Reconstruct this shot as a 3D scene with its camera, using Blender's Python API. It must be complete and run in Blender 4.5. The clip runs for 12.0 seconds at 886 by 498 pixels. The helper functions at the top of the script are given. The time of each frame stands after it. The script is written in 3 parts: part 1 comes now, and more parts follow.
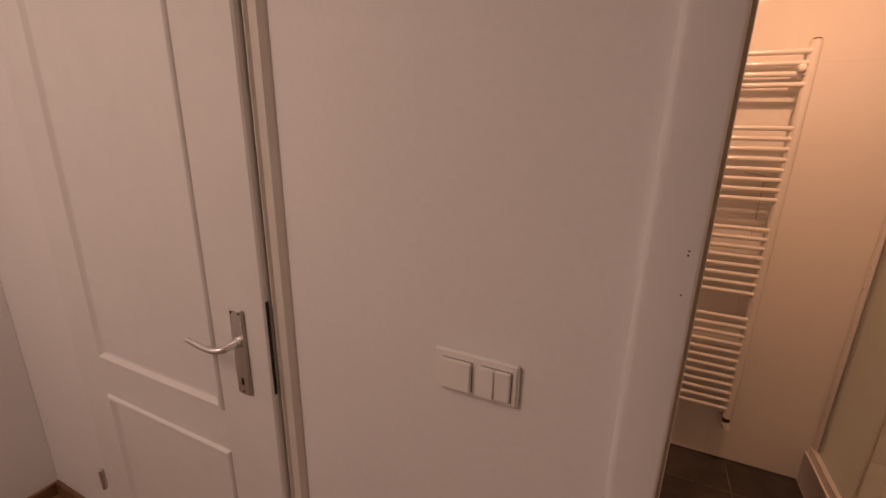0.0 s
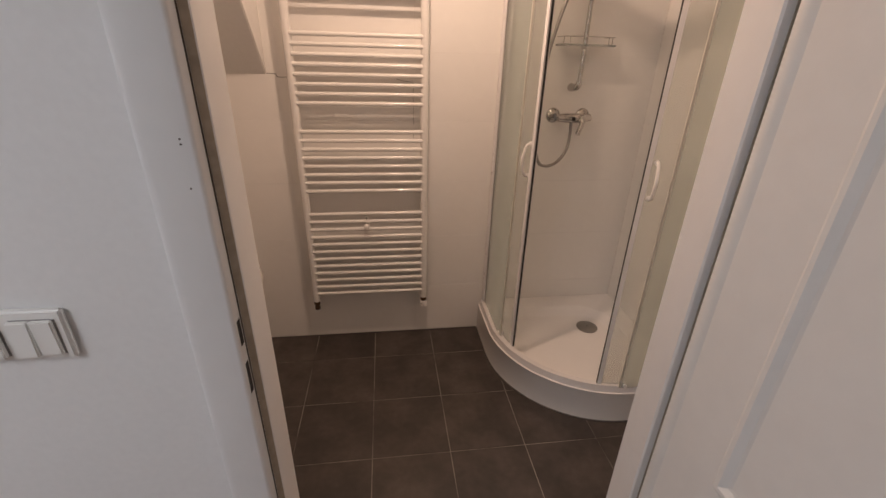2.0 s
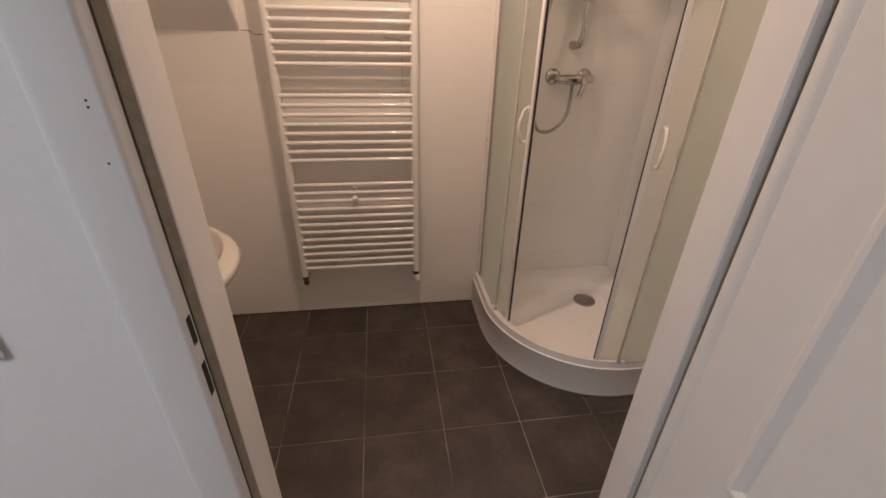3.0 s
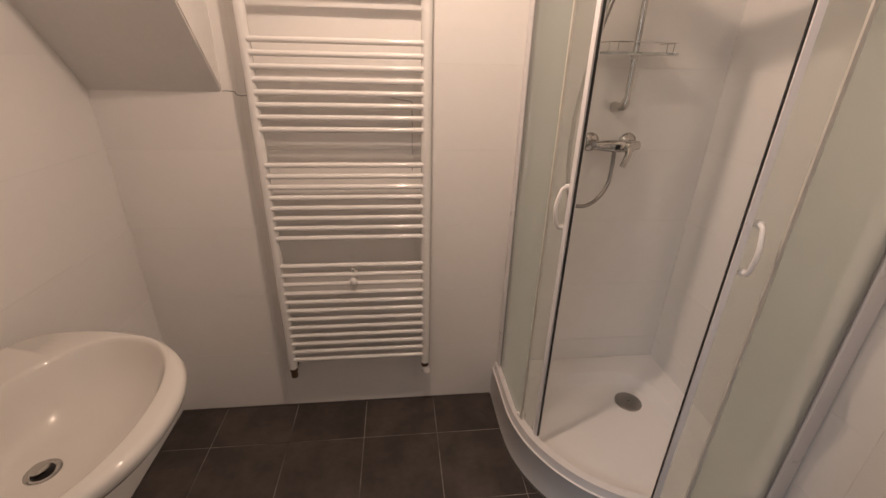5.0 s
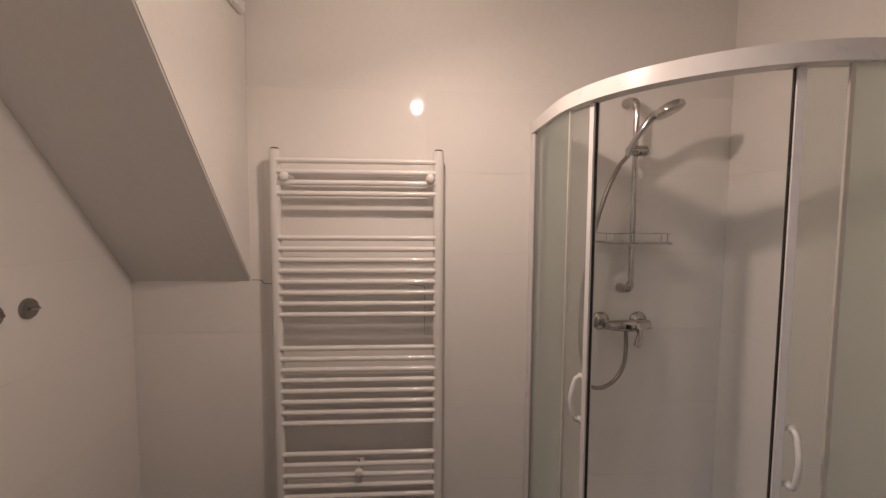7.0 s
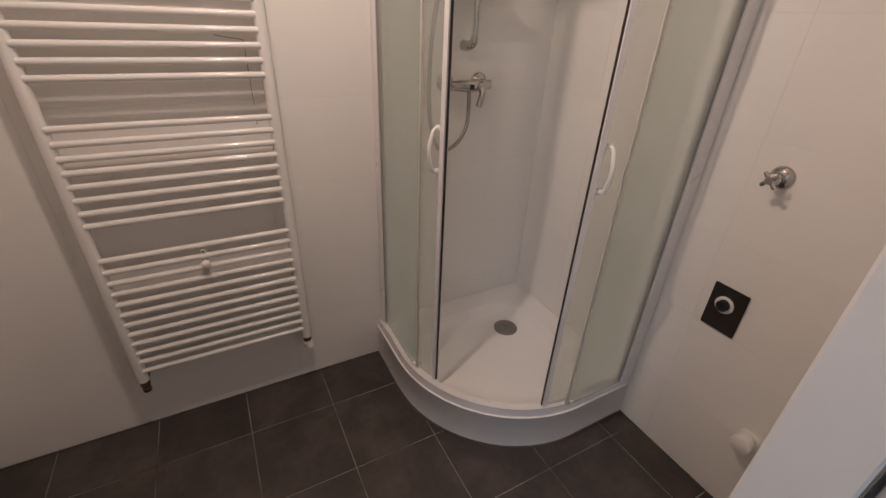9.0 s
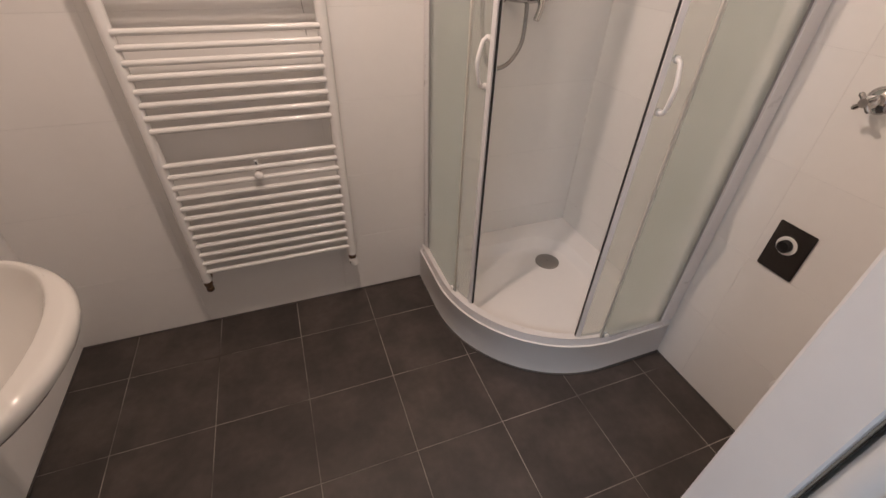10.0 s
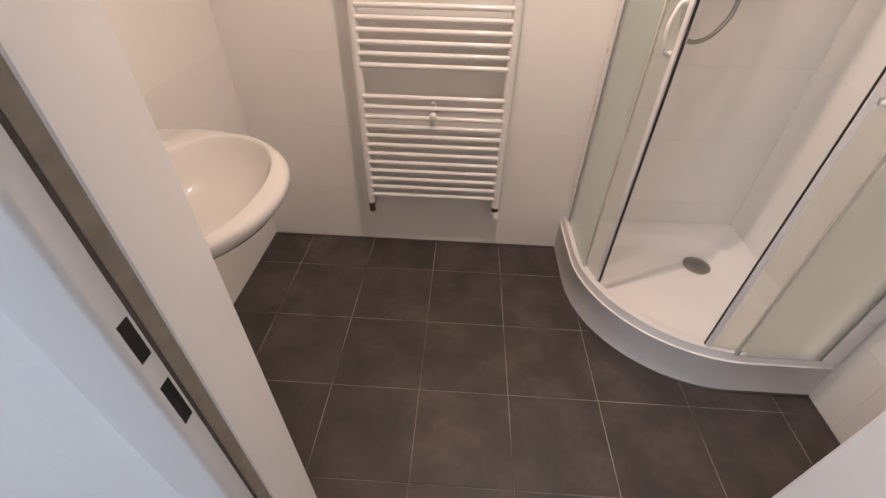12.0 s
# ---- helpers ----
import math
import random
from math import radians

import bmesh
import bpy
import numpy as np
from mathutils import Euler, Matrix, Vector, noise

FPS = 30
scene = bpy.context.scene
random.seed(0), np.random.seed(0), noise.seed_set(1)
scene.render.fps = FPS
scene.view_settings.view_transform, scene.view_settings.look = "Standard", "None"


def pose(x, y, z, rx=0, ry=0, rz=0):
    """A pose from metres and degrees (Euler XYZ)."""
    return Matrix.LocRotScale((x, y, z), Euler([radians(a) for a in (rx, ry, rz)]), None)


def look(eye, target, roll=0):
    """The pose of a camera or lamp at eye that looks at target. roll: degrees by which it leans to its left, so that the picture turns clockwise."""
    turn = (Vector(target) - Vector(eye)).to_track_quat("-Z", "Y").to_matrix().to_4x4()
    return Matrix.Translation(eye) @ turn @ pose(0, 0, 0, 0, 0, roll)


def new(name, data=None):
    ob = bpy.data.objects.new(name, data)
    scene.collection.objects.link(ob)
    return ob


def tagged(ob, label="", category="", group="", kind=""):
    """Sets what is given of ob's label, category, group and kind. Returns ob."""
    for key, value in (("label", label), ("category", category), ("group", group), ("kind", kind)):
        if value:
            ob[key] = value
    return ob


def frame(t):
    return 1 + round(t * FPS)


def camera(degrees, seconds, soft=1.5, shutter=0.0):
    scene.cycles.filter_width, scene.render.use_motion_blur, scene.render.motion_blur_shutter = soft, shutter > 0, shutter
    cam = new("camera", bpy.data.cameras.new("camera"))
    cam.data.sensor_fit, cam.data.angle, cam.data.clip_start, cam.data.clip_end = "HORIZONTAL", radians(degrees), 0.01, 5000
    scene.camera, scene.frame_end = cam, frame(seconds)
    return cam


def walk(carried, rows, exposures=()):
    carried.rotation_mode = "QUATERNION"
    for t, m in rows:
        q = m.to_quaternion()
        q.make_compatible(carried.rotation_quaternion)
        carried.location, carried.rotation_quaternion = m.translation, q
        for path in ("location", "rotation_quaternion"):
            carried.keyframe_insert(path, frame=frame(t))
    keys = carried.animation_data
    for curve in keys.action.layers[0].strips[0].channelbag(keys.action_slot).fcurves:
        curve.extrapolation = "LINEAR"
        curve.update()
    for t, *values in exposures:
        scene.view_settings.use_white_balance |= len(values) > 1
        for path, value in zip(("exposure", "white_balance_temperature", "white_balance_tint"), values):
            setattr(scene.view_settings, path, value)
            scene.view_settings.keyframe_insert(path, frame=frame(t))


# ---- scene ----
cam = camera(92.6, 12.0)
PATH = [
    (0, (2.3961, 3.1691, 1.4670), (1.587, 4.906, 0.913), 1.1),
    (0.5, (2.4622, 3.1982, 1.4640), (2.036, 5.06, 0.878), 1.0),
    (1, (2.5531, 3.2020, 1.4660), (2.405, 5.09, 0.822), 0.8),
    (1.5, (2.6350, 3.2120, 1.4410), (2.717, 5.08, 0.731), 0.6),
    (2, (2.6942, 3.2266, 1.4200), (2.949, 5.024, 0.587), 1.6),
    (2.5, (2.7229, 3.2496, 1.4010), (2.996, 5.0, 0.483), 1.6),
    (2.7, (2.7234, 3.2685, 1.3990), (2.992, 5.002, 0.448), 1.6),
    (4.3, (2.7333, 3.5879, 1.4060), (2.993, 5.307, 0.422), 1.4),
    (4.5, (2.75, 3.617, 1.404), (2.998, 5.352, 0.44), 1.4),
    (5, (2.768, 3.689, 1.437), (2.976, 5.504, 0.623), 1.4),
    (5.5, (2.794, 3.71, 1.483), (2.921, 5.619, 0.898), 0.8),
    (6, (2.803, 3.699, 1.533), (2.896, 5.678, 1.252), 0.6),
    (6.5, (2.816, 3.69, 1.552), (2.886, 5.685, 1.42), 0.5),
    (6.7, (2.813, 3.689, 1.554), (2.887, 5.683, 1.428), 0.5),
    (8.3, (2.694, 3.757, 1.452), (3.414, 5.53, 0.872), 0.7),
    (8.5, (2.695, 3.762, 1.436), (3.496, 5.455, 0.734), 1.5),
    (9, (2.699, 3.766, 1.39), (3.549, 5.296, 0.423), 2.6),
    (9.5, (2.702, 3.736, 1.36), (3.483, 5.215, 0.263), 2.0),
    (10, (2.713, 3.722, 1.337), (3.297, 5.21, 0.134), 1.9),
    (10.5, (2.766, 3.696, 1.305), (3.027, 5.224, 0.04), 4.0),
    (11, (2.7940, 3.6923, 1.2830), (2.826, 5.202, -0.03), 2.8),
    (11.5, (2.7874, 3.6817, 1.2700), (2.755, 5.136, -0.107), 1.0),
    (12, (2.7126, 3.5857, 1.3030), (2.646, 5.119, 0.028), 1.4),
]
EXPOSURES = [
    (0.0, -1.20, 13000, 42), (0.5, -0.94, 10200, 29), (1.0, -0.74, 8600, 20), (1.5, -0.66, 7600, 14), (2.5, -0.42, 7000, 10),
    (4.5, -0.40, 6650, 7), (5.5, -0.53, 6250, 6), (6.5, -1.04, 6100, 6), (8.5, -0.82, 6050, 5), (9.5, -0.35, 5950, 5), (11.0, 0.17, 5950, 4), (12.0, 0.28, 5950, 4),
]
walk(cam, [(t, look(eye, target, roll)) for t, eye, target, roll in PATH], EXPOSURES)

# ---- light ----
world = bpy.data.worlds.new("world")
scene.world = world
world.use_nodes = True
wnt = world.node_tree
sky = wnt.nodes.new("ShaderNodeTexSky")
sky.sky_type, sky.sun_disc = "NISHITA", False
sky.sun_elevation, sky.sun_rotation = radians(35), radians(200)
wnt.links.new(sky.outputs[0], wnt.nodes["Background"].inputs[0])
wnt.nodes["Background"].inputs[1].default_value = 0.08

LAMP = Vector((2.795, 4.58, 2.095))
bulb_light = new("bulb_light", bpy.data.lights.new("bulb_light", "POINT"))
bulb_light.data.energy, bulb_light.data.color, bulb_light.data.shadow_soft_size = 11, (1.0, 0.715, 0.57), 0.022
bulb_light.location = LAMP
# fill lamp added at the bulb, tilted east: more light down than sideways
face = new("bulb_down_fill", bpy.data.lights.new("bulb_down_fill", "AREA"))
face.data.shape, face.data.size = "DISK", 0.045
face.data.energy, face.data.color = 9, (1.0, 0.715, 0.57)
face.matrix_world = look(LAMP + Vector((0, 0, 0.02)), LAMP + Vector((0.30, 0.05, -0.98)))

# lamp added for the hall's daylight, whose real source is unseen
day = new("daylight_standin", bpy.data.lights.new("daylight_standin", "AREA"))
day.data.shape, day.data.size, day.data.size_y = "RECTANGLE", 0.85, 0.85
day.data.energy, day.data.color = 36, (0.80, 0.87, 1.0)
day.matrix_world = pose(1.14, 2.32, 2.545, 14, 6, 0)


# ---- materials ----
def material(name, color, rough=0.5, metal=0.0, grain=0.0, grain_scale=40.0, stain=0.0, stain_scale=3.0,
             bump=0.0, bump_scale=120.0, each=0.0, coat=0.0, tint=None):
    m = bpy.data.materials.new(name)
    m.use_nodes = True
    nt = m.node_tree
    p = nt.nodes["Principled BSDF"]
    p.inputs["Base Color"].default_value = (*color, 1)
    p.inputs["Roughness"].default_value = rough
    p.inputs["Metallic"].default_value = metal
    p.inputs["Coat Weight"].default_value = coat
    tc = nt.nodes.new("ShaderNodeTexCoord")
    geo = nt.nodes.new("ShaderNodeNewGeometry")

    def tex(scale, detail=3.0):
        n = nt.nodes.new("ShaderNodeTexNoise")
        n.inputs["Scale"].default_value, n.inputs["Detail"].default_value = scale, detail
        nt.links.new(geo.outputs["Position"], n.inputs["Vector"])
        return n.outputs[0]

    def mix(fac, a, b):
        n = nt.nodes.new("ShaderNodeMix")
        n.data_type = "RGBA"
        nt.links.new(fac, n.inputs[0])
        for i, v in ((6, a), (7, b)):
            if isinstance(v, tuple):
                n.inputs[i].default_value = (*v, 1)
            else:
                nt.links.new(v, n.inputs[i])
        return n.outputs[2]

    def ramp(src, lo, hi):
        n = nt.nodes.new("ShaderNodeMapRange")
        n.inputs[1].default_value, n.inputs[2].default_value = lo, hi
        nt.links.new(src, n.inputs[0])
        return n.outputs[0]

    out = color
    other = tint or tuple(c * 0.6 for c in color)
    if grain:
        lo = tuple(c * (1 - grain) for c in color)
        out = mix(ramp(tex(grain_scale, 6), 0.3, 0.7), lo, color)
    if stain:
        st = tuple(a * (1 - stain) + b * stain for a, b in zip(color, other))
        if isinstance(out, tuple):
            out = mix(ramp(tex(stain_scale), 0.42, 0.72), out, st)
        else:
            n = nt.nodes.new("ShaderNodeMix")
            n.data_type, n.blend_type = "RGBA", "MULTIPLY"
            n.inputs[0].default_value = 1.0
            k = mix(ramp(tex(stain_scale), 0.38, 0.7), (1.0, 1.0, 1.0), tuple(s / max(c, 1e-4) for s, c in zip(st, color)))
            nt.links.new(out, n.inputs[6])
            nt.links.new(k, n.inputs[7])
            out = n.outputs[2]
        rr = nt.nodes.new("ShaderNodeMapRange")
        rr.inputs[3].default_value, rr.inputs[4].default_value = rough * 0.85, min(1, rough * 1.25)
        nt.links.new(tex(stain_scale * 2.3), rr.inputs[0])
        nt.links.new(rr.outputs[0], p.inputs["Roughness"])
    if each:
        info = nt.nodes.new("ShaderNodeObjectInfo")
        hs = nt.nodes.new("ShaderNodeHueSaturation")
        v = nt.nodes.new("ShaderNodeMapRange")
        v.inputs[3].default_value, v.inputs[4].default_value = 1 - each, 1 + each
        nt.links.new(info.outputs["Random"], v.inputs[0])
        nt.links.new(v.outputs[0], hs.inputs["Value"])
        if isinstance(out, tuple):
            hs.inputs["Color"].default_value = (*out, 1)
        else:
            nt.links.new(out, hs.inputs["Color"])
        out = hs.outputs[0]
    if not isinstance(out, tuple):
        nt.links.new(out, p.inputs["Base Color"])
    if bump:
        b = nt.nodes.new("ShaderNodeBump")
        b.inputs["Strength"].default_value, b.inputs["Distance"].default_value = bump, 0.002
        nt.links.new(tex(bump_scale, 4), b.inputs["Height"])
        nt.links.new(b.outputs[0], p.inputs["Normal"])
    return m


PLASTER = material("plaster", (0.85, 0.825, 0.79), 0.75, grain=0.03, grain_scale=60, stain=0.12, stain_scale=1.6, bump=0.10, bump_scale=180)
HALL_PAINT = material("hall_paint", (0.84, 0.83, 0.82), 0.7, grain=0.03, grain_scale=90, stain=0.08, stain_scale=1.3, bump=0.08, bump_scale=90)
WALL_TILE = material("wall_tile", (0.87, 0.845, 0.81), 0.055, grain=0.015, grain_scale=30, stain=0.06, stain_scale=2.2, bump=0.02, bump_scale=12, each=0.015)
GROUT_LIGHT = material("wall_grout", (0.815, 0.787, 0.75), 0.85, grain=0.12, grain_scale=80)
FLOOR_TILE = material("floor_tile", (0.053, 0.043, 0.038), 0.52, grain=0.22, grain_scale=38, stain=0.9, stain_scale=6.5, bump=0.25, bump_scale=140, each=0.10, tint=(0.100, 0.080, 0.070))
GROUT_FLOOR = material("floor_grout", (0.43, 0.385, 0.34), 0.9, grain=0.90, grain_scale=4.5, bump=0.4)
SEALANT = material("sealant", (0.10, 0.09, 0.085), 0.6, grain=0.3, grain_scale=50)
ENAMEL = material("white_enamel", (0.83, 0.81, 0.78), 0.13, grain=0.01, grain_scale=20, stain=0.04, stain_scale=8, coat=0.2)
ACRYLIC = material("acrylic", (0.86, 0.835, 0.815), 0.36, grain=0.01, stain=0.05, stain_scale=6)
CERAMIC = material("ceramic", (0.67, 0.645, 0.60), 0.045, stain=0.03, stain_scale=6, coat=0.4)
ALU_WHITE = material("white_aluminium", (0.80, 0.78, 0.77), 0.28, grain=0.02, stain=0.05, stain_scale=9)
FRAME_PAINT = material("frame_paint", (0.80, 0.79, 0.78), 0.36, grain=0.02, grain_scale=30, stain=0.10, stain_scale=4, bump=0.12, bump_scale=60)
CASING_PAINT = material("beige_casing_paint", (0.74, 0.69, 0.635), 0.45, grain=0.05, grain_scale=30, stain=0.2, stain_scale=5)
DOOR_PAINT = material("door_paint", (0.80, 0.79, 0.77), 0.42, grain=0.03, grain_scale=25, stain=0.08, stain_scale=3, bump=0.08, bump_scale=70)
PLASTIC = material("white_plastic", (0.84, 0.82, 0.79), 0.32, grain=0.01, stain=0.03, stain_scale=12)
CHROME = material("chrome", (0.52, 0.505, 0.49), 0.09, metal=1.0, stain=0.15, stain_scale=30)
STEEL = material("brushed_steel", (0.80, 0.78, 0.76), 0.40, metal=1.0, grain=0.15, grain_scale=150)
DARK_PLATE = material("dark_chrome_plate", (0.13, 0.115, 0.105), 0.22, metal=0.85, stain=0.3, stain_scale=14)
BRASS = material("tarnished_brass", (0.16, 0.10, 0.06), 0.4, metal=0.8, grain=0.3, grain_scale=120)
EDGE = material("glass_edge_seal", (0.58, 0.56, 0.50), 0.4, grain=0.1)
GREY_METAL = material("dull_grey_metal", (0.34, 0.325, 0.31), 0.30, metal=1.0, grain=0.1, grain_scale=120)
# grey of the glazing seals and of the shade painted beside the switch rockers
SHADOW_GREY = material("grey_seal_and_shade", (0.33, 0.31, 0.30), 0.6, grain=0.1)
# also the dark inside slots, holes and gaps, laid on as flat black pieces
BLACK = material("black_rubber_and_holes", (0.012, 0.011, 0.011), 0.55, grain=0.3)
# brown of the left seal, also used to paint shade into the hinge gap
RUBBER_AND_SHADE = material("brown_rubber_and_shade", (0.38, 0.32, 0.25), 0.75, grain=0.25, grain_scale=60)
# dark of cracks and screw holes, and the painted shade of the frame's groove
CRACK = material("crack_shadow", (0.12, 0.10, 0.085), 0.95, grain=0.4, grain_scale=200)
OAK = material("laminate", (0.27, 0.13, 0.065), 0.4, grain=0.35, grain_scale=22, stain=0.3, stain_scale=4)
CLEAR = material("clear_shelf", (0.75, 0.78, 0.76), 0.08)
CLEAR.node_tree.nodes["Principled BSDF"].inputs["Transmission Weight"].default_value = 0.75
GLOW = bpy.data.materials.new("bulb_glass")
GLOW.use_nodes = True
GLOW.node_tree.nodes["Principled BSDF"].inputs["Emission Color"].default_value = (1.0, 0.8, 0.6, 1)
GLOW.node_tree.nodes["Principled BSDF"].inputs["Emission Strength"].default_value = 6.0


def frosted(name, color, see):
    m = bpy.data.materials.new(name)
    m.use_nodes = True
    nt = m.node_tree
    nt.nodes.remove(nt.nodes["Principled BSDF"])
    out = nt.nodes["Material Output"]
    di, tr, tp, gl = (nt.nodes.new("ShaderNodeBsdf" + n) for n in ("Diffuse", "Translucent", "Transparent", "Glossy"))
    geo, no = nt.nodes.new("ShaderNodeNewGeometry"), nt.nodes.new("ShaderNodeTexNoise")
    no.inputs["Scale"].default_value = 5
    nt.links.new(geo.outputs["Position"], no.inputs["Vector"])
    mx = nt.nodes.new("ShaderNodeMix")
    mx.data_type = "RGBA"
    mx.inputs[6].default_value, mx.inputs[7].default_value = (*color, 1), (*(c * 0.93 for c in color), 1)
    nt.links.new(no.outputs[0], mx.inputs[0])
    for n in (di, tr):
        nt.links.new(mx.outputs[2], n.inputs["Color"])
    tp.inputs["Color"].default_value = (0.965, 0.975, 0.965, 1)
    gl.inputs["Roughness"].default_value = 0.25

    def blend(f, a, b):
        s = nt.nodes.new("ShaderNodeMixShader")
        s.inputs[0].default_value = f
        nt.links.new(a, s.inputs[1])
        nt.links.new(b, s.inputs[2])
        return s.outputs[0]

    body = blend(0.90, di.outputs[0], tr.outputs[0])
    body = blend(see, body, tp.outputs[0])
    nt.links.new(blend(0.05, body, gl.outputs[0]), out.inputs["Surface"])
    return m


FROST = frosted("frosted_glass", (0.90, 0.96, 0.945), 0.72)
FROST_DOOR = frosted("frosted_door_glass", (0.94, 0.955, 0.925), 0.74)


# ---- mesh helpers ----
def mesh_object(name, bm, mat, smooth=False):
    me = bpy.data.meshes.new(name)
    bmesh.ops.recalc_face_normals(bm, faces=bm.faces)
    for f in bm.faces:
        f.smooth = smooth
    bm.to_mesh(me)
    bm.free()
    me.materials.append(mat)
    if smooth:
        me.set_sharp_from_angle(angle=radians(50))
    return new(name, me)


def part(name, bm, mat, parent, label="", smooth=False):
    ob = mesh_object(name, bm, mat, smooth)
    ob.parent = parent
    ob.matrix_parent_inverse = parent.matrix_world.inverted()
    if label:
        ob["label"] = label
    return ob


def thing(name, at, label, category, group="", kind=""):
    ob = new(name)
    ob.location = at
    ob.empty_display_size = 0.05
    bpy.context.view_layer.update()
    return tagged(ob, label, category, group, kind)


def box(x0, x1, y0, y1, z0, z1, bevel=0.0, seg=1, bm=None):
    bm = bm or bmesh.new()
    r = bmesh.ops.create_cube(bm, size=1.0, matrix=Matrix.LocRotScale(((x0 + x1) / 2, (y0 + y1) / 2, (z0 + z1) / 2), None, (x1 - x0, y1 - y0, z1 - z0)))
    if bevel:
        es = list({e for v in r["verts"] for e in v.link_edges})
        bmesh.ops.bevel(bm, geom=es, offset=bevel, segments=seg, affect="EDGES")
    return bm


def axis_turn(d):
    return Vector(d).normalized().to_track_quat("Z", "Y").to_matrix().to_4x4()


def lathe(at, d, profile, n=24, bm=None):
    """A body turned about the line through at along d; profile: (along, radius)."""
    bm = bm or bmesh.new()
    m = Matrix.Translation(at) @ axis_turn(d)
    rings = []
    for h, r in profile:
        if r < 1e-5:
            rings.append([bm.verts.new(m @ Vector((0, 0, h)))])
        else:
            rings.append([bm.verts.new(m @ Vector((r * math.cos(a), r * math.sin(a), h))) for a in (2 * math.pi * k / n for k in range(n))])
    for a, b in zip(rings, rings[1:]):
        for k in range(n):
            q = [a[k % len(a)], a[(k + 1) % len(a)], b[(k + 1) % len(b)], b[k % len(b)]]
            q = list(dict.fromkeys(q))
            if len(q) > 2:
                bm.faces.new(q)
    for r in (rings[0], rings[-1]):
        if len(r) > 2:
            bm.faces.new(r)
    return bm


def smooth_path(pts, steps=8):
    """Catmull-Rom through pts."""
    P = [Vector(p) for p in pts]
    P = [P[0] * 2 - P[1]] + P + [P[-1] * 2 - P[-2]]
    out = []
    for i in range(1, len(P) - 2):
        a, b, c, d = P[i - 1:i + 3]
        for k in range(steps):
            t = k / steps
            out.append(0.5 * (2 * b + (c - a) * t + (2 * a - 5 * b + 4 * c - d) * t * t + (3 * b - a - 3 * c + d) * t ** 3))
    out.append(P[-2])
    return out


def tube(pts, r, n=10, bm=None, ridges=0.0):
    bm = bm or bmesh.new()
    pts = [Vector(p) for p in pts]
    side = None
    rings = []
    for i, p in enumerate(pts):
        t = (pts[min(i + 1, len(pts) - 1)] - pts[max(i - 1, 0)]).normalized()
        if side is None:
            side = t.orthogonal().normalized()
        side = (side - t * side.dot(t)).normalized()
        up = t.cross(side)
        rad = r(i / (len(pts) - 1)) if callable(r) else r * (1 + ridges * (i % 2))
        rings.append([bm.verts.new(p + rad * (math.cos(a) * side + math.sin(a) * up)) for a in (2 * math.pi * k / n for k in range(n))])
    for a, b in zip(rings, rings[1:]):
        for k in range(n):
            bm.faces.new((a[k], a[(k + 1) % n], b[(k + 1) % n], b[k]))
    bm.faces.new(rings[0])
    bm.faces.new(rings[-1])
    return bm


def prism(plan, z0, z1, bm=None):
    """A plan polygon drawn up from z0 to z1."""
    bm = bm or bmesh.new()
    lo = [bm.verts.new((x, y, z0)) for x, y in plan]
    hi = [bm.verts.new((x, y, z1)) for x, y in plan]
    n = len(plan)
    for k in range(n):
        bm.faces.new((lo[k], lo[(k + 1) % n], hi[(k + 1) % n], hi[k]))
    bm.faces.new(lo)
    bm.faces.new(hi)
    return bm


def ribbon(path, half, z0, z1, bm=None):
    """An upright band of thickness 2*half along a plan path."""
    P = [Vector((x, y)) for x, y in path]
    left, right = [], []
    for i, p in enumerate(P):
        t = (P[min(i + 1, len(P) - 1)] - P[max(i - 1, 0)]).normalized()
        n = Vector((-t.y, t.x))
        left.append(tuple(p + n * half))
        right.append(tuple(p - n * half))
    return prism(left + right[::-1], z0, z1, bm)


def structure(name, bm, mat, label, category, smooth=False):
    return tagged(mesh_object(name, bm, mat, smooth), label, category, kind="structure")


# ---- plan ----
XW, XE, YN = 1.81, 3.948, 5.212          # bathroom wall faces
YH, YB = 3.775, 3.867                    # hall face and bathroom face of the partition
XL, XR = 2.4855, 3.217                    # reveals of the bathroom doorway
CEIL, HALL_CEIL, TILE_TOP = 2.42, 2.50, 1.997
HX0, HX1, HY0 = 0.40, 4.05, 1.20         # hall

# ---- large structure ----
structure("wall_north", box(1.62, 4.12, YN + 0.008, YN + 0.14, -0.05, CEIL), PLASTER, "white plastered bathroom wall above white tiling", "wall")
structure("wall_west", box(1.68, XW - 0.008, YB, YN + 0.007, -0.05, CEIL), PLASTER, "white bathroom wall behind the washbasin", "wall")
structure("wall_east", box(XE + 0.008, 4.12, YB, YN + 0.007, -0.05, CEIL), PLASTER, "white bathroom wall beside the shower", "wall")
structure("ceiling", box(1.68, 4.12, YB, YN + 0.14, CEIL + 0.001, CEIL + 0.1), PLASTER, "white plastered bathroom ceiling", "ceiling")
structure("wall_partition_west", box(0.20, 0.899, YH, YB - 0.001, 0, HALL_CEIL), HALL_PAINT, "white painted hall wall beside a panelled door", "wall")
structure("wall_partition_middle", box(1.724, 2.449, YH, YB - 0.001, 0, HALL_CEIL), HALL_PAINT, "white painted hall wall with a light switch", "wall")
structure("wall_partition_east", box(3.285, 4.20, YH, YB - 0.001, 0, HALL_CEIL), HALL_PAINT, "white painted hall wall beside the bathroom doorway", "wall")
structure("wall_lintel_bathroom", box(2.4495, 3.284, YH, YB - 0.001, 2.13, HALL_CEIL), HALL_PAINT, "white painted wall above the bathroom doorway", "wall")
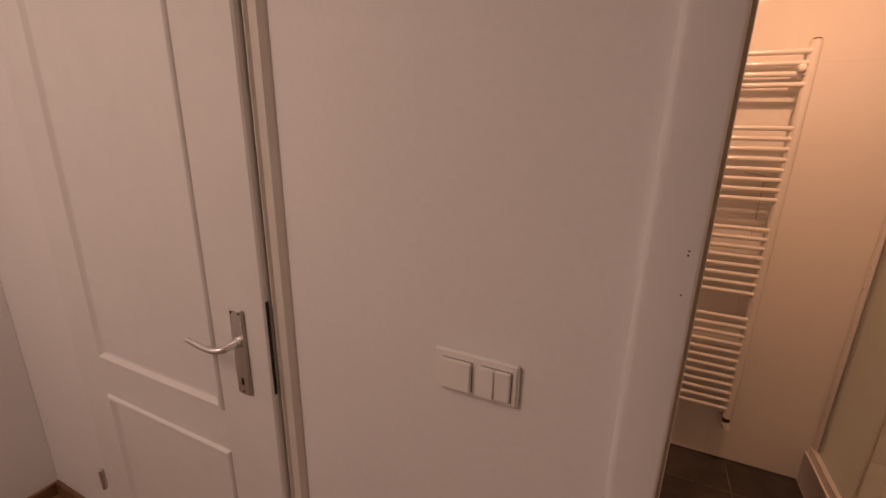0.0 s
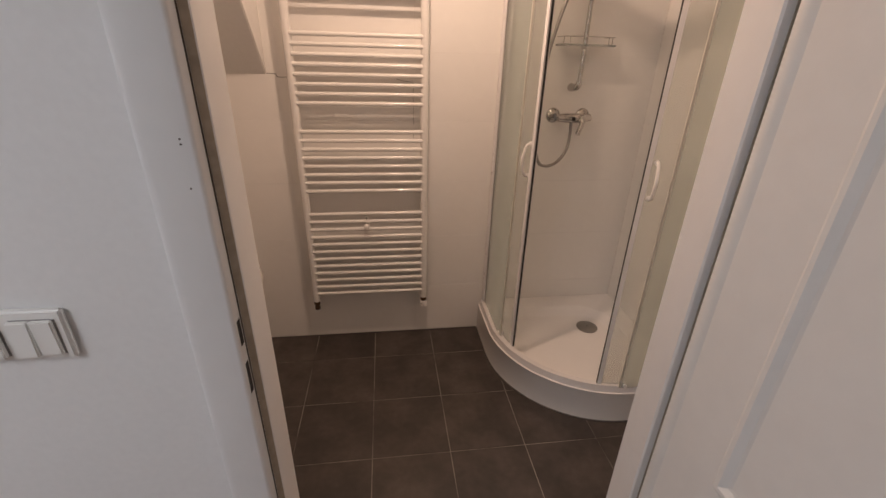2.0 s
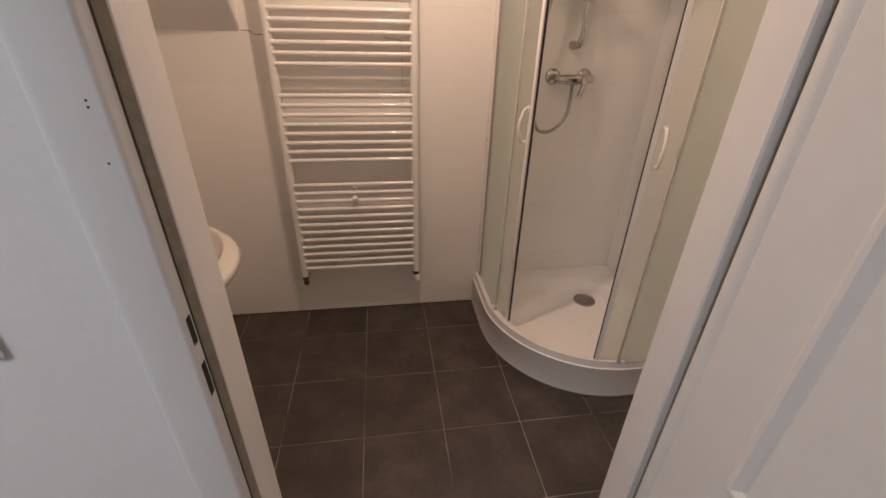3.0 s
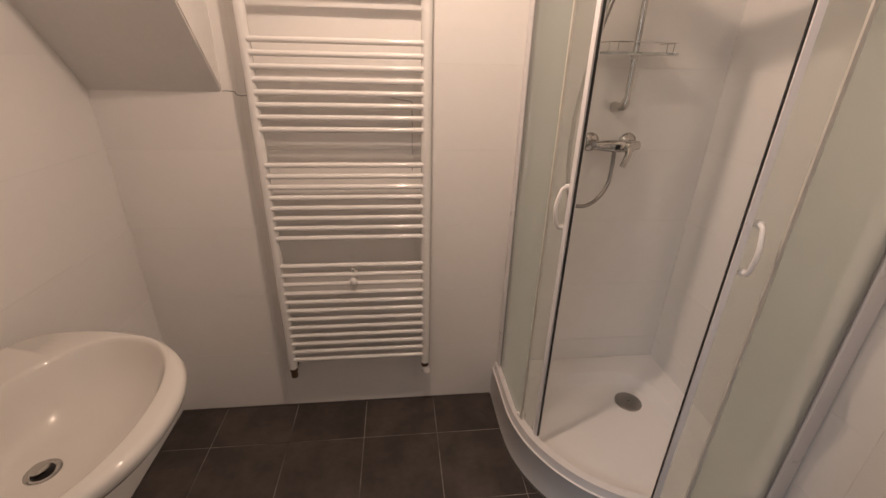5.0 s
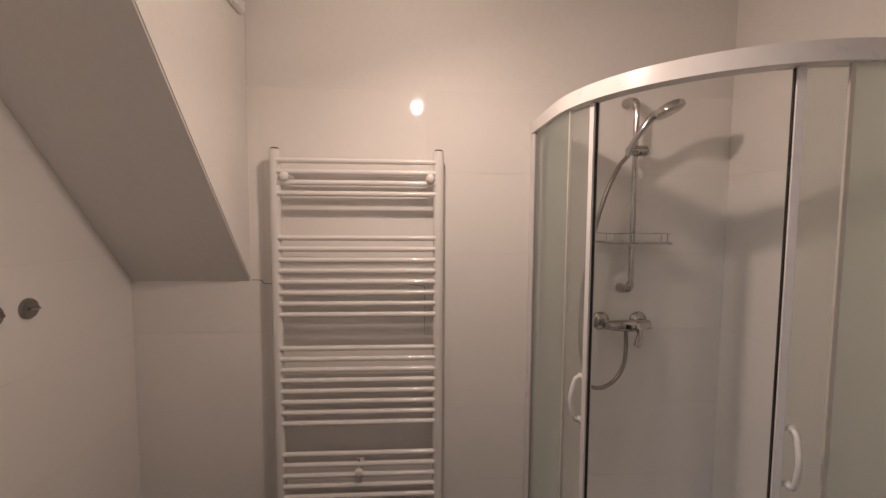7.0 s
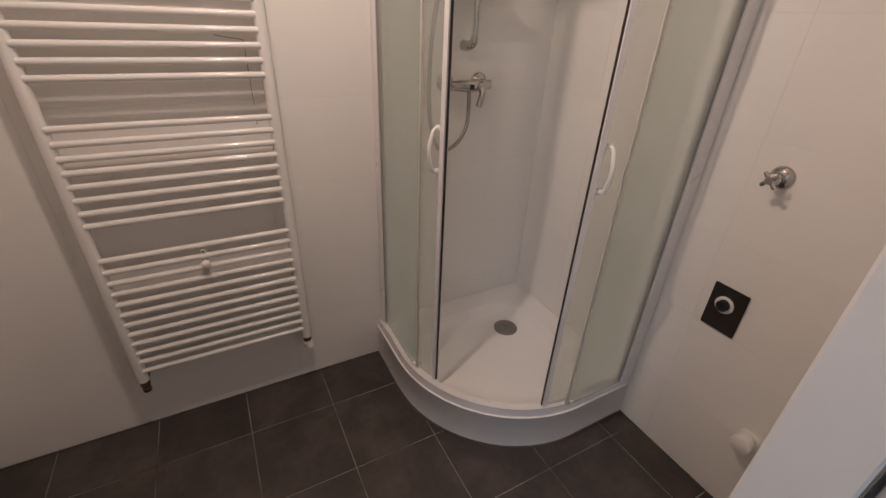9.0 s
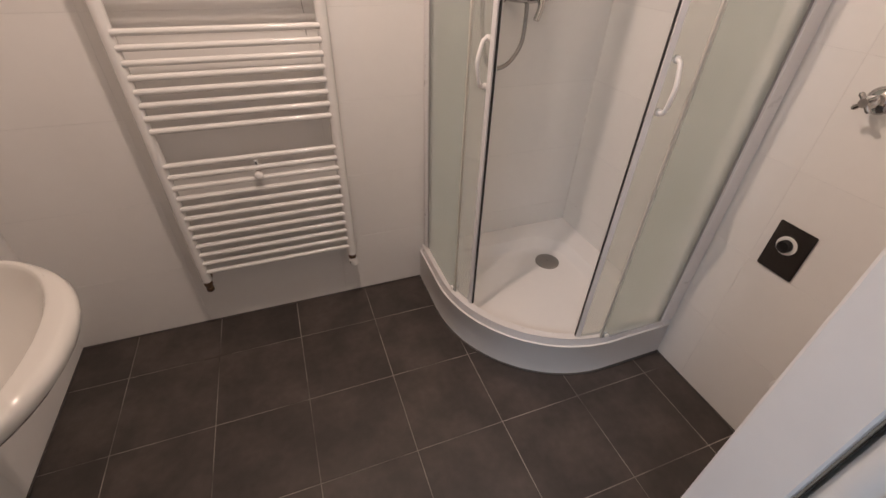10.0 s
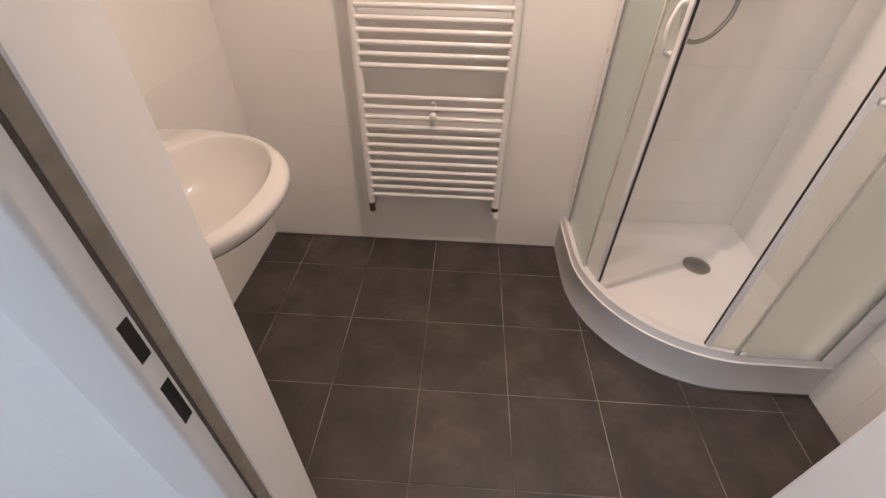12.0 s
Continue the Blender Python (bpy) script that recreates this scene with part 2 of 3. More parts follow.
structure("wall_lintel_hall", box(0.8995, 1.7235, YH, YB - 0.001, 2.09, HALL_CEIL), HALL_PAINT, "white painted wall above the hall door", "wall")
structure("wall_hall_west", box(0.20, HX0, HY0, YH - 0.001, 0, HALL_CEIL), HALL_PAINT, "white painted end wall of the hall", "wall")
structure("wall_hall_east", box(HX1, 4.20, HY0, YH - 0.001, 0, HALL_CEIL), HALL_PAINT, "white painted wall of the hall", "wall")
structure("wall_hall_south", box(0.20, 4.20, HY0 - 0.2, HY0, 0, HALL_CEIL), HALL_PAINT, "white painted hall wall", "wall")
# unseen ceiling, built round an opening added for the daylight lamp
bm = box(0.20, 0.69, HY0 - 0.2, YB - 0.001, HALL_CEIL + 0.001, HALL_CEIL + 0.1)
for x0, x1, y0, y1 in ((1.59, 4.20, HY0 - 0.2, YB - 0.001), (0.6901, 1.5899, HY0 - 0.2, 1.88), (0.6901, 1.5899, 2.77, YB - 0.001)):
    box(x0, x1, y0, y1, HALL_CEIL + 0.001, HALL_CEIL + 0.1, bm=bm)
structure("ceiling_hall", bm, HALL_PAINT, "white hall ceiling with an opening added for the daylight lamp", "ceiling")
structure("floor_hall", box(0.20, 4.20, HY0 - 0.2, 3.770, -0.08, 0.0), OAK, "brown wood laminate hall floor", "floor")

# underside of the stairs in the corner: a sloping soffit with an upright cheek
SX, SZ, SLOPE = 2.212, 1.328, 1.165
y_top = YN - (CEIL - SZ) / SLOPE
bm = bmesh.new()
sec = [(YN + 0.006, SZ - 0.006 * SLOPE), (YN + 0.006, CEIL), (y_top, CEIL)]
a = [bm.verts.new((XW - 0.004, y, z)) for y, z in sec]
b = [bm.verts.new((SX, y, z)) for y, z in sec]
for k in range(3):
    bm.faces.new((a[k], a[(k + 1) % 3], b[(k + 1) % 3], b[k]))
bm.faces.new(a)
bm.faces.new(b)
bmesh.ops.bevel(bm, geom=[e for e in bm.edges if abs(e.verts[0].co.x - SX) < 1e-4 and abs(e.verts[1].co.x - SX) < 1e-4 and abs(e.verts[0].co.y - e.verts[1].co.y) > 0.1], offset=0.004, segments=2, affect="EDGES")
structure("stair_soffit", bm, PLASTER, "white sloping underside of stairs in the bathroom corner", "soffit")


# ---- bathroom door frame: a pressed steel profile ----
def jamb_plan(x, s, rebate, stop, slant):
    """x: the reveal; s: +1 when the opening lies towards +x; rebate: how far the leaf's seat lies behind the reveal; stop: where its stop begins."""
    P = [(-0.078, YH + 0.002), (-0.077, YH - 0.011), (-0.075, YH - 0.0155), (-0.070, YH - 0.0178), (-0.064, YH - 0.018), (-rebate - 0.006, YH - 0.018), (-rebate - 0.002, YH - 0.0165), (-rebate, YH - 0.012),
         (-rebate, YH + stop), (0.0 if slant else -0.003, YH + stop + slant), (0.0, YH + stop + max(slant, 0.003)), (0.0, YB + 0.004), (-0.003, YB + 0.008), (-0.05, YB + 0.008), (-0.05, YB - 0.0005),
         (-0.0425, YB - 0.0005), (-0.0425, YH + 0.002)]
    return [(x + s * dx, y) for dx, y in P]


frame_ob = thing("door_frame", (XL, YH, 0), "white painted steel door frame of the bathroom", "door frame", kind="structure")
part("jamb", prism(jamb_plan(XL, 1, 0.0100, 0.0100, 0.0105), 0, 2.10), FRAME_PAINT, frame_ob, smooth=True)
right_plan = [(x + (0.013 if 0.04 < x - XR < 0.0428 else 0.0) - (0.011 if abs(x - XR) < 0.004 and y < YB - 0.02 else 0.0), y) for x, y in jamb_plan(XR, -1, 0.042, 0.012, 0.0)]
part("jamb", prism(right_plan, 0, 2.10), FRAME_PAINT, frame_ob)
part("head", box(XL - 0.07, XR + 0.07, YH - 0.018, YB + 0.008, 2.1005, 2.129, 0.003), FRAME_PAINT, frame_ob)
part("rubber_seal", prism([(XL - 0.0093, YH + 0.0098), (XL - 0.0090, YH + 0.0092), (XL - 0.0055, YH + 0.0135), (XL - 0.0014, YH + 0.0187), (XL - 0.0020, YH + 0.0193)], 0.0, 2.095), RUBBER_AND_SHADE, frame_ob, "brown rubber seal strip")
# no groove is cut: its shade is laid on as a dark strip
part("seal_groove", box(XL - 0.0099, XL - 0.0094, YH + 0.0050, YH + 0.0092, 0.0, 2.095), CRACK, frame_ob, "dark strip standing for the shaded groove beside the seal")
# added strip that darkens the hinge gap by colour, in place of shade
part("rubber_seal", box(XR + 0.0055, XR + 0.020, YH + 0.0095, YH + 0.0118, 0.0, 2.095), RUBBER_AND_SHADE, frame_ob, "brown strip standing for the shade in the hinge gap")
for z0, z1 in ((1.022, 1.065), (0.932, 0.989)):
    part("strike_slot", box(XL - 0.0103, XL - 0.0096, YH - 0.0095, YH + 0.0020, z0, z1), BLACK, frame_ob, "black lock slot")
for z in (1.265, 1.318, 1.324):
    part("screw_hole", lathe((XL - 0.026, YH - 0.0181, z), (0, -1, 0), [(0, 0.0014), (0.0004, 0.0012)], 8), CRACK, frame_ob)


# ---- panelled doors ----
def panel_face(u0, u1, z0, z1, panels, relief, to_world, bm):
    """One face of a leaf with sunk, bevelled panels; to_world(u, z, d): d into the leaf; relief: how bold the mouldings are."""
    def quad(pts):
        bm.faces.new([bm.verts.new(to_world(*p)) for p in pts])

    us = sorted({u0, u1, *(v for p in panels for v in p[:2])})
    zs = sorted({z0, z1, *(v for p in panels for v in p[2:])})
    for ua, ub in zip(us, us[1:]):
        for za, zb in zip(zs, zs[1:]):
            if not any(p[0] <= ua and ub <= p[1] and p[2] <= za and zb <= p[3] for p in panels):
                quad(((ua, za, 0), (ub, za, 0), (ub, zb, 0), (ua, zb, 0)))
    for pu0, pu1, pz0, pz1 in panels:
        loops = []
        for inset, d in ((0, 0), (0.002, -0.005 * relief), (0.006, -0.009 * relief), (0.013, -0.009 * relief), (0.024, 0.003 * relief), (0.030, 0.005 * relief), (0.031, 0.005 * relief)):
            loops.append([(pu0 + inset, pz0 + inset, d), (pu1 - inset, pz0 + inset, d), (pu1 - inset, pz1 - inset, d), (pu0 + inset, pz1 - inset, d)])
        for la, lb in zip(loops, loops[1:]):
            for k in range(4):
                quad((la[k], la[(k + 1) % 4], lb[(k + 1) % 4], lb[k]))
        quad(loops[-1])


def leaf_mesh(u0, u1, z0, z1, thick, panels, to_world, relief=1.0):
    bm = bmesh.new()
    panel_face(u0, u1, z0, z1, panels, relief, to_world, bm)
    c = 0.004
    rim = [(u0, z0), (u1, z0), (u1, z1), (u0, z1)]
    out = [(u0 - c, z0 - c), (u1 + c, z0 - c), (u1 + c, z1 + c), (u0 - c, z1 + c)]
    layers = [[(*p, 0) for p in rim], [(*p, c) for p in out], [(*p, thick) for p in out]]
    vs = [[bm.verts.new(to_world(*p)) for p in L] for L in layers]
    for la, lb in zip(vs, vs[1:]):
        for k in range(4):
            bm.faces.new((la[k], la[(k + 1) % 4], lb[(k + 1) % 4], lb[k]))
    bm.faces.new(vs[-1])
    bmesh.ops.remove_doubles(bm, verts=bm.verts, dist=1e-5)
    return bm


# closed hall door
FY = YH - 0.033
door1 = thing("door_1", (1.31, FY, 0), "closed white panelled hall door with a metal lever handle", "door", kind="structure")
part("leaf", leaf_mesh(0.893, 1.720, 0.012, 2.060, 0.028, [(1.030, 1.556, 0.797, 1.93), (1.030, 1.556, 0.15, 0.678)], lambda u, z, d: (u, FY + d, z), 0.8), DOOR_PAINT, door1)
bm = prism([(1.729, YH - 0.0005), (1.729, YH - 0.016), (1.734, YH - 0.018), (1.738, YH - 0.012), (1.752, YH - 0.012), (1.755, YH - 0.015), (1.761, YH - 0.015), (1.770, YH - 0.005), (1.772, YH - 0.0005)], 0, 2.10)
part("casing", bm, CASING_PAINT, door1)
part("casing", prism([(0.846, YH - 0.0005), (0.846, YH - 0.013), (0.880, YH - 0.013), (0.884, YH - 0.0005)], 0, 2.10), CASING_PAINT, door1)
part("lock_plate", box(1.7252, 1.7272, FY + 0.004, FY + 0.0105, 0.892, 1.112), BLACK, door1, "dark lock edge plate")
for z in (0.300, 1.67):
    part("hinge", lathe((0.880, FY - 0.006, z - 0.04), (0, 0, 1), [(0, 0.006), (0.003, 0.008), (0.077, 0.008), (0.08, 0.006)], 12), STEEL, door1, "small steel hinge")
HX = 1.643
hp = part("handle_plate", box(HX - 0.020, HX + 0.020, FY - 0.008, FY - 0.0005, 0.873, 1.084, 0.003, 2), STEEL, door1, "brushed metal long handle plate")
lever = smooth_path([(HX, FY - 0.008, 1.005), (HX, FY - 0.030, 1.005), (HX - 0.003, FY - 0.045, 1.004), (HX - 0.020, FY - 0.053, 1.002), (HX - 0.048, FY - 0.053, 1.001), (HX - 0.108, FY - 0.050, 1.006)], 6)
part("lever_rose", lathe((HX, FY - 0.008, 1.005), (0, -1, 0), [(0, 0.0125), (0.004, 0.0125), (0.006, 0.010)], 18), STEEL, hp, smooth=True)
part("lever", tube(lever, lambda t: 0.0085 - 0.0025 * t, 12), STEEL, hp, smooth=True)
part("keyhole", box(HX - 0.0035, HX + 0.0035, FY - 0.0086, FY - 0.0081, 0.899, 0.917), BLACK, hp)
for z in (0.882, 1.075):
    for dx in ((-0.012, 0.012) if z > 1 else (0,)):
        part("screw", lathe((HX + dx, FY - 0.008, z), (0, -1, 0), [(0, 0.003), (0.001, 0.0025)], 8), BRASS, hp)

# open bathroom door, swung out into the hall
LX = 3.208
door2 = thing("door_2", (LX, 3.35, 0), "white panelled bathroom door standing open into the hall", "door", kind="structure")
part("leaf", leaf_mesh(2.92, 3.738, 0.012, 2.085, 0.040, [(3.01, 3.634, 0.790, 1.95), (3.01, 3.634, 0.17, 0.676)], lambda u, z, d: (LX + d, u, z), 0.5), DOOR_PAINT, door2)
lip = [(LX + 0.0085, 3.7425), (LX + 0.0075, 3.746), (LX + 0.0045, 3.750), (LX + 0.0025, 3.756), (LX + 0.0025, 3.764), (LX + 0.005, 3.772), (LX + 0.011, 3.778), (LX + 0.025, 3.779), (LX + 0.036, 3.772), (LX + 0.0365, 3.7425)]
part("edge_lip", prism(lip, 0.009, 2.088), DOOR_PAINT, door2, smooth=True)
for z in (0.28, 1.65):
    part("hinge", lathe((LX + 0.050, 3.700, z - 0.04), (0, 0, 1), [(0, 0.005), (0.003, 0.007), (0.077, 0.007), (0.08, 0.005)], 12), STEEL, door2, "small steel hinge")

structure("baseboard_west", box(HX0, HX0 + 0.014, HY0, YH - 0.016, 0, 0.055, 0.002), OAK, "brown wooden skirting board", "skirting board")
structure("baseboard_north", box(HX0 + 0.001, 0.845, YH - 0.015, YH - 0.0005, 0, 0.055, 0.002), OAK, "brown wooden skirting board", "skirting board")

# ---- light switch ----
sw = thing("light_switch", (2.18, YH, 1.05), "white plastic double light switch on the hall wall", "light switch")
SX0, SX1, SZ0, SZ1 = 2.107, 2.258, 1.020, 1.100
part("frame_plate", box(SX0, SX1, YH - 0.011, YH - 0.0005, SZ0, SZ1, 0.004, 3), PLASTIC, sw)
RZ0, RZ1 = SZ0 + 0.010, SZ1 - 0.0145


def rocker(x0, x1, tip):
    bm = box(x0, x1, YH - 0.018, YH - 0.0112, RZ0, RZ1, 0.0018, 2)
    for v in bm.verts:
        if v.co.z < (RZ0 + RZ1) / 2 and v.co.y < YH - 0.014:
            v.co.y += tip
    return bm


for x0, x1 in ((SX0 + 0.013, SX0 + 0.070), (SX1 - 0.067, SX1 - 0.012)):
    # grey strips colour in the shade along each rocker's right and top edge
    part("surround", box(x1 - 0.003, x1 + 0.0016, YH - 0.0118, YH - 0.0109, RZ0, RZ1), SHADOW_GREY, sw)
    part("surround", box(x0 + 0.002, x1 - 0.003, YH - 0.0118, YH - 0.0109, RZ1 - 0.002, RZ1 + 0.0007), SHADOW_GREY, sw)
part("rocker", rocker(SX0 + 0.013, SX0 + 0.070, -0.0020), PLASTIC, sw)
part("rocker", rocker(SX1 - 0.067, SX1 - 0.0397, -0.0020), PLASTIC, sw)
part("rocker", rocker(SX1 - 0.0395, SX1 - 0.012, 0.0015), PLASTIC, sw)

# ---- ceiling lamp (above the view) ----
lamp = thing("ceiling_lamp", (LAMP.x, LAMP.y, CEIL), "bare bulb hanging on a short cord from the ceiling", "pendant lamp")
part("ceiling_rose", lathe((LAMP.x, LAMP.y, CEIL), (0, 0, -1), [(0, 0.045), (0.008, 0.045), (0.020, 0.020), (0.024, 0.006)], 24), PLASTIC, lamp, smooth=True)
part("cord", tube([(LAMP.x, LAMP.y, CEIL - 0.022), (LAMP.x, LAMP.y, LAMP.z + 0.118)], 0.0035, 8), PLASTIC, lamp)
part("holder", lathe((LAMP.x, LAMP.y, LAMP.z + 0.12), (0, 0, -1), [(0, 0.008), (0.012, 0.018), (0.050, 0.020), (0.054, 0.016)], 20), PLASTIC, lamp, smooth=True)
part("bulb", lathe((LAMP.x, LAMP.y, LAMP.z + 0.066), (0, 0, -1), [(0, 0.013), (0.010, 0.015), (0.024, 0.022), (0.031, 0.024), (0.032, 0.0)], 20), GLOW, lamp, smooth=True)

# ---- towel radiator ----
RY = 5.142
rad = thing("towel_radiator", (2.592, RY, 0.245), "tall white ladder towel radiator on the tiled wall", "radiator")
for xc in (2.3245, 2.8685):
    plan = [(xc + 0.0175 * math.cos(a), RY + 0.004 + 0.020 * math.sin(a)) for a in (2 * math.pi * k / 20 for k in range(20))]
    part("upright", prism(plan, 0.263, 1.776), ENAMEL, rad, smooth=True)
    part("end_cap", lathe((xc, RY + 0.004, 1.776), (0, 0, 1), [(0, 0.0165), (0.002, 0.016), (0.0025, 0.012), (0.006, 0.011)], 16), BRASS, rad, "dark ring at the top end")
zs = [1.739, 1.702, 1.667, 1.631] + [1.483 - 0.0373 * k for k in range(8)] + [1.106 - 0.0377 * k for k in range(8)] + [0.731 - 0.0385 * k for k in range(12)]
bar = tube([(-0.262, 0, 0), (0.262, 0, 0)], 0.0092, 12)
first = part("bar", bar, ENAMEL, rad, smooth=True)
for k, z in enumerate(zs):
    ob = first if k == 0 else first.copy()
    if k:
        scene.collection.objects.link(ob)
    ob.matrix_basis = Matrix.Translation((2.5965, RY - 0.006, z))
for x, z in ((2.361, 1.686), (2.840, 1.684), (2.596, 0.668)):
    br = part("bracket", lathe((x, RY - 0.030, z), (0, 1, 0), [(0, 0.0), (0.001, 0.010), (0.004, 0.0135), (0.014, 0.0145), (0.018, 0.010), (0.099, 0.009)], 18), PLASTIC, rad, "white plastic wall bracket", smooth=True)
    if z < 1:
        part("clip", box(x - 0.006, x + 0.006, RY - 0.012, RY + 0.02, z + 0.033, z + 0.050, 0.001), PLASTIC, br)
        part("clip_hole", box(x - 0.002, x + 0.002, RY - 0.0125, RY - 0.0121, z + 0.038, z + 0.046), BLACK, br)
for xc, white in ((2.3245, False), (2.8685, True)):
    v = part("valve", lathe((xc, RY + 0.004, 0.2625), (0, 0, -1), [(0, 0.011), (0.006, 0.0155), (0.020, 0.0155), (0.022, 0.010), (0.032, 0.010), (0.034, 0.0135), (0.048, 0.0135), (0.053, 0.008)], 14), BRASS, rad, "tarnished brass radiator valve", smooth=True)
    part("pipe", tube([(xc, RY + 0.004, 0.235), (xc, YN - 0.0003, 0.235)], 0.008, 10), BRASS, v, smooth=True)
    if white:
        part("valve_cap", lathe((xc, RY + 0.004, 0.2365), (0.25, -0.2, -1), [(0, 0.010), (0.004, 0.0165), (0.030, 0.015), (0.034, 0.008)], 16), PLASTIC, v, "white plastic valve cap", smooth=True)

# ---- hairline cracks in the tiling ----
def crack(pts, w, parent):
    bm = bmesh.new()
    for (xa, za), (xb, zb) in zip(pts, pts[1:]):
        d = Vector((xb - xa, zb - za)).normalized()
        n = Vector((-d.y, d.x)) * w / 2
        bm.faces.new([bm.verts.new((x, YN - 0.0006, z)) for x, z in ((xa + n.x, za + n.y), (xb + n.x, zb + n.y), (xb - n.x, zb - n.y), (xa - n.x, za - n.y))])
    return part("crack", bm, CRACK, parent)

cracks = thing("wall_crack", (2.5, YN, 1.3), "thin dark cracks in the white wall tiles behind the radiator", "crack", kind="structure")
crack([(2.2130, 1.3305), (2.2260, 1.3315), (2.2510, 1.3295), (2.2530, 1.3200), (2.2660, 1.3170), (2.3040, 1.3180)], 0.0022, cracks)
crack([(2.7520, 1.3180), (2.7760, 1.3125), (2.8220, 1.3070), (2.8250, 1.2960), (2.8230, 1.2490), (2.8245, 1.2240)], 0.0016, cracks)
crack([(2.8245, 1.2090), (2.8230, 1.1590), (2.8250, 1.1290)], 0.0013, cracks)
crack([(2.8240, 1.0940), (2.8230, 1.0690)], 0.0016, cracks)

# ---- shower ----
CX, CY = 3.685, 4.965                       # centre of the front curve
TX0, TY0, TX1, TY1 = 3.183, 4.463, XE - 0.001, YN - 0.001
def outline(off, rc, n_arc=28, n_c=6, back=None):
    """The tray's outline moved in by off, anticlockwise seen from above; rc rounds the three square corners."""
    b = off if back is None else back
    x0, y0, x1, y1 = TX0 + off, TY0 + off, TX1 - b, TY1 - b
    R = CX - TX0 - off
    P = [(CX - R * math.cos(a), CY - R * math.sin(a)) for a in (math.pi / 2 * k / n_arc for k in range(n_arc + 1))]
    for cx, cy, a0 in ((x1 - rc, y0 + rc, -90), (x1 - rc, y1 - rc, 0), (x0 + rc, y1 - rc, 90)):
        P += [(cx + rc * math.cos(radians(a0 + 90 * k / n_c)), cy + rc * math.sin(radians(a0 + 90 * k / n_c))) for k in range(n_c + 1)]
    return P

tray = thing("shower_tray", (3.57, 4.84, 0), "white acrylic quadrant shower tray on the tiled floor", "shower tray")
bm = bmesh.new()
loops = []
for off, z, rc, back in ((0.0, 0.0, 0.002, 0), (0.0, 0.1510, 0.002, 0), (-0.0013, 0.1525, 0.002, 0), (-0.0015, 0.1550, 0.002, 0), (0.0004, 0.1565, 0.002, 0), (0.0065, 0.1567, 0.002, 0), (0.0075, 0.1567, 0.002, 0), (0.010, 0.1567, 0.003, 0), (0.050, 0.152, 0.150, 0.092), (0.058, 0.147, 0.148, 0.098), (0.070, 0.135, 0.136, 0.117), (0.085, 0.130, 0.120, 0.132), (0.13, 0.127, 0.090, 0.160)):
    ledge = 0.024 if 0.009 < off < 0.06 else 0.0
    loops.append([bm.verts.new((x, y, z + ledge * min(1.0, max(0.0, (y - 5.0) / 0.1, (x - 3.74) / 0.1)))) for x, y in outline(off, rc, back=back)])
for f in (0.5, 0.15):
    loops.append([bm.verts.new((3.715 + f * (v.co.x - 3.715), 4.975 + f * (v.co.y - 4.975), 0.124 + 0.003 * f)) for v in loops[12]])
for la, lb in zip(loops, loops[1:]):
    n = len(la)
    for k in range(n):
        bm.faces.new((la[k], la[(k + 1) % n], lb[(k + 1) % n], lb[k]))
bm.faces.new(loops[-1])
bm.faces.new(loops[0])
part("tray_body", bm, ACRYLIC, tray, smooth=True)
dr = part("drain", lathe((3.725, 4.979, 0.1245), (0, 0, 1), [(0, 0.054), (0.004, 0.054), (0.0075, 0.048), (0.009, 0.015), (0.009, 0.0)], 32), GREY_METAL, tray, "brushed metal drain cover", smooth=True)
part("drain_screw", lathe((3.725, 4.979, 0.1336), (0, 0, 1), [(0, 0.003), (0.0004, 0.0)], 8), BLACK, dr)
part("sealant_bead", ribbon(outline(-0.003, 0.002)[:36], 0.0035, 0, 0.005), SEALANT, tray)

enc = thing("shower_enclosure", (3.57, 4.84, 0.151), "curved shower enclosure with frosted glass and white frame, doors slid open", "shower cabin")
ER = 0.476
EX, EY = 3.697, 4.955
def run(r, a0=None, a1=None, n=26):
    """Plan path of the enclosure at radius r: from the north wall round to the east wall, or the arc from a0 to a1 degrees."""
    arc = lambda p, q: [(EX + r * math.cos(radians(p + (q - p) * k / n)), EY + r * math.sin(radians(p + (q - p) * k / n))) for k in range(n + 1)]
    if a0 is not None:
        return arc(a0, a1)
    return [(EX - r, TY1 - 0.001)] + arc(180, 270) + [(TX1 - 0.001, EY - r)]

bm = bmesh.new()
front = [[bm.verts.new((x, y, z)) for x, y in [(TX0 + off, TY1 - 0.001)] + outline(off, 0.002)[:29] + [(TX1 - 0.001, TY0 + off)]] for off, z in ((0.0045, 0.1569), (0.0100, 0.1835), (0.0100, 0.1870), (0.0135, 0.1870), (0.0135, 0.1835), (0.0390, 0.1835), (0.0390, 0.1569))]
for la, lb in zip(front, front[1:] + front[:1]):
    for k in range(len(la) - 1):
        bm.faces.new((la[k], la[k + 1], lb[k + 1], lb[k]))
for k in (0, -1):
    bm.faces.new([row[k] for row in front])
part("bottom_rail", bm, ALU_WHITE, enc, smooth=True)
part("top_rail", ribbon(run(ER), 0.021, 1.853, 1.893), ALU_WHITE, enc, smooth=True)
part("wall_profile", box(EX - ER - 0.020, EX - ER + 0.020, TY1 - 0.034, TY1 - 0.002, 0.1875, 1.852, 0.003), ALU_WHITE, enc)
part("wall_profile", box(TX1 - 0.055, TX1 - 0.002, EY - ER - 0.018, EY - ER + 0.020, 0.1875, 1.852, 0.003), ALU_WHITE, enc)
part("glass_seal", box(TX1 - 0.0585, TX1 - 0.0552, EY - ER - 0.012, EY - ER + 0.004, 0.1875, 1.852), SHADOW_GREY, enc, "dark grey glazing seal")
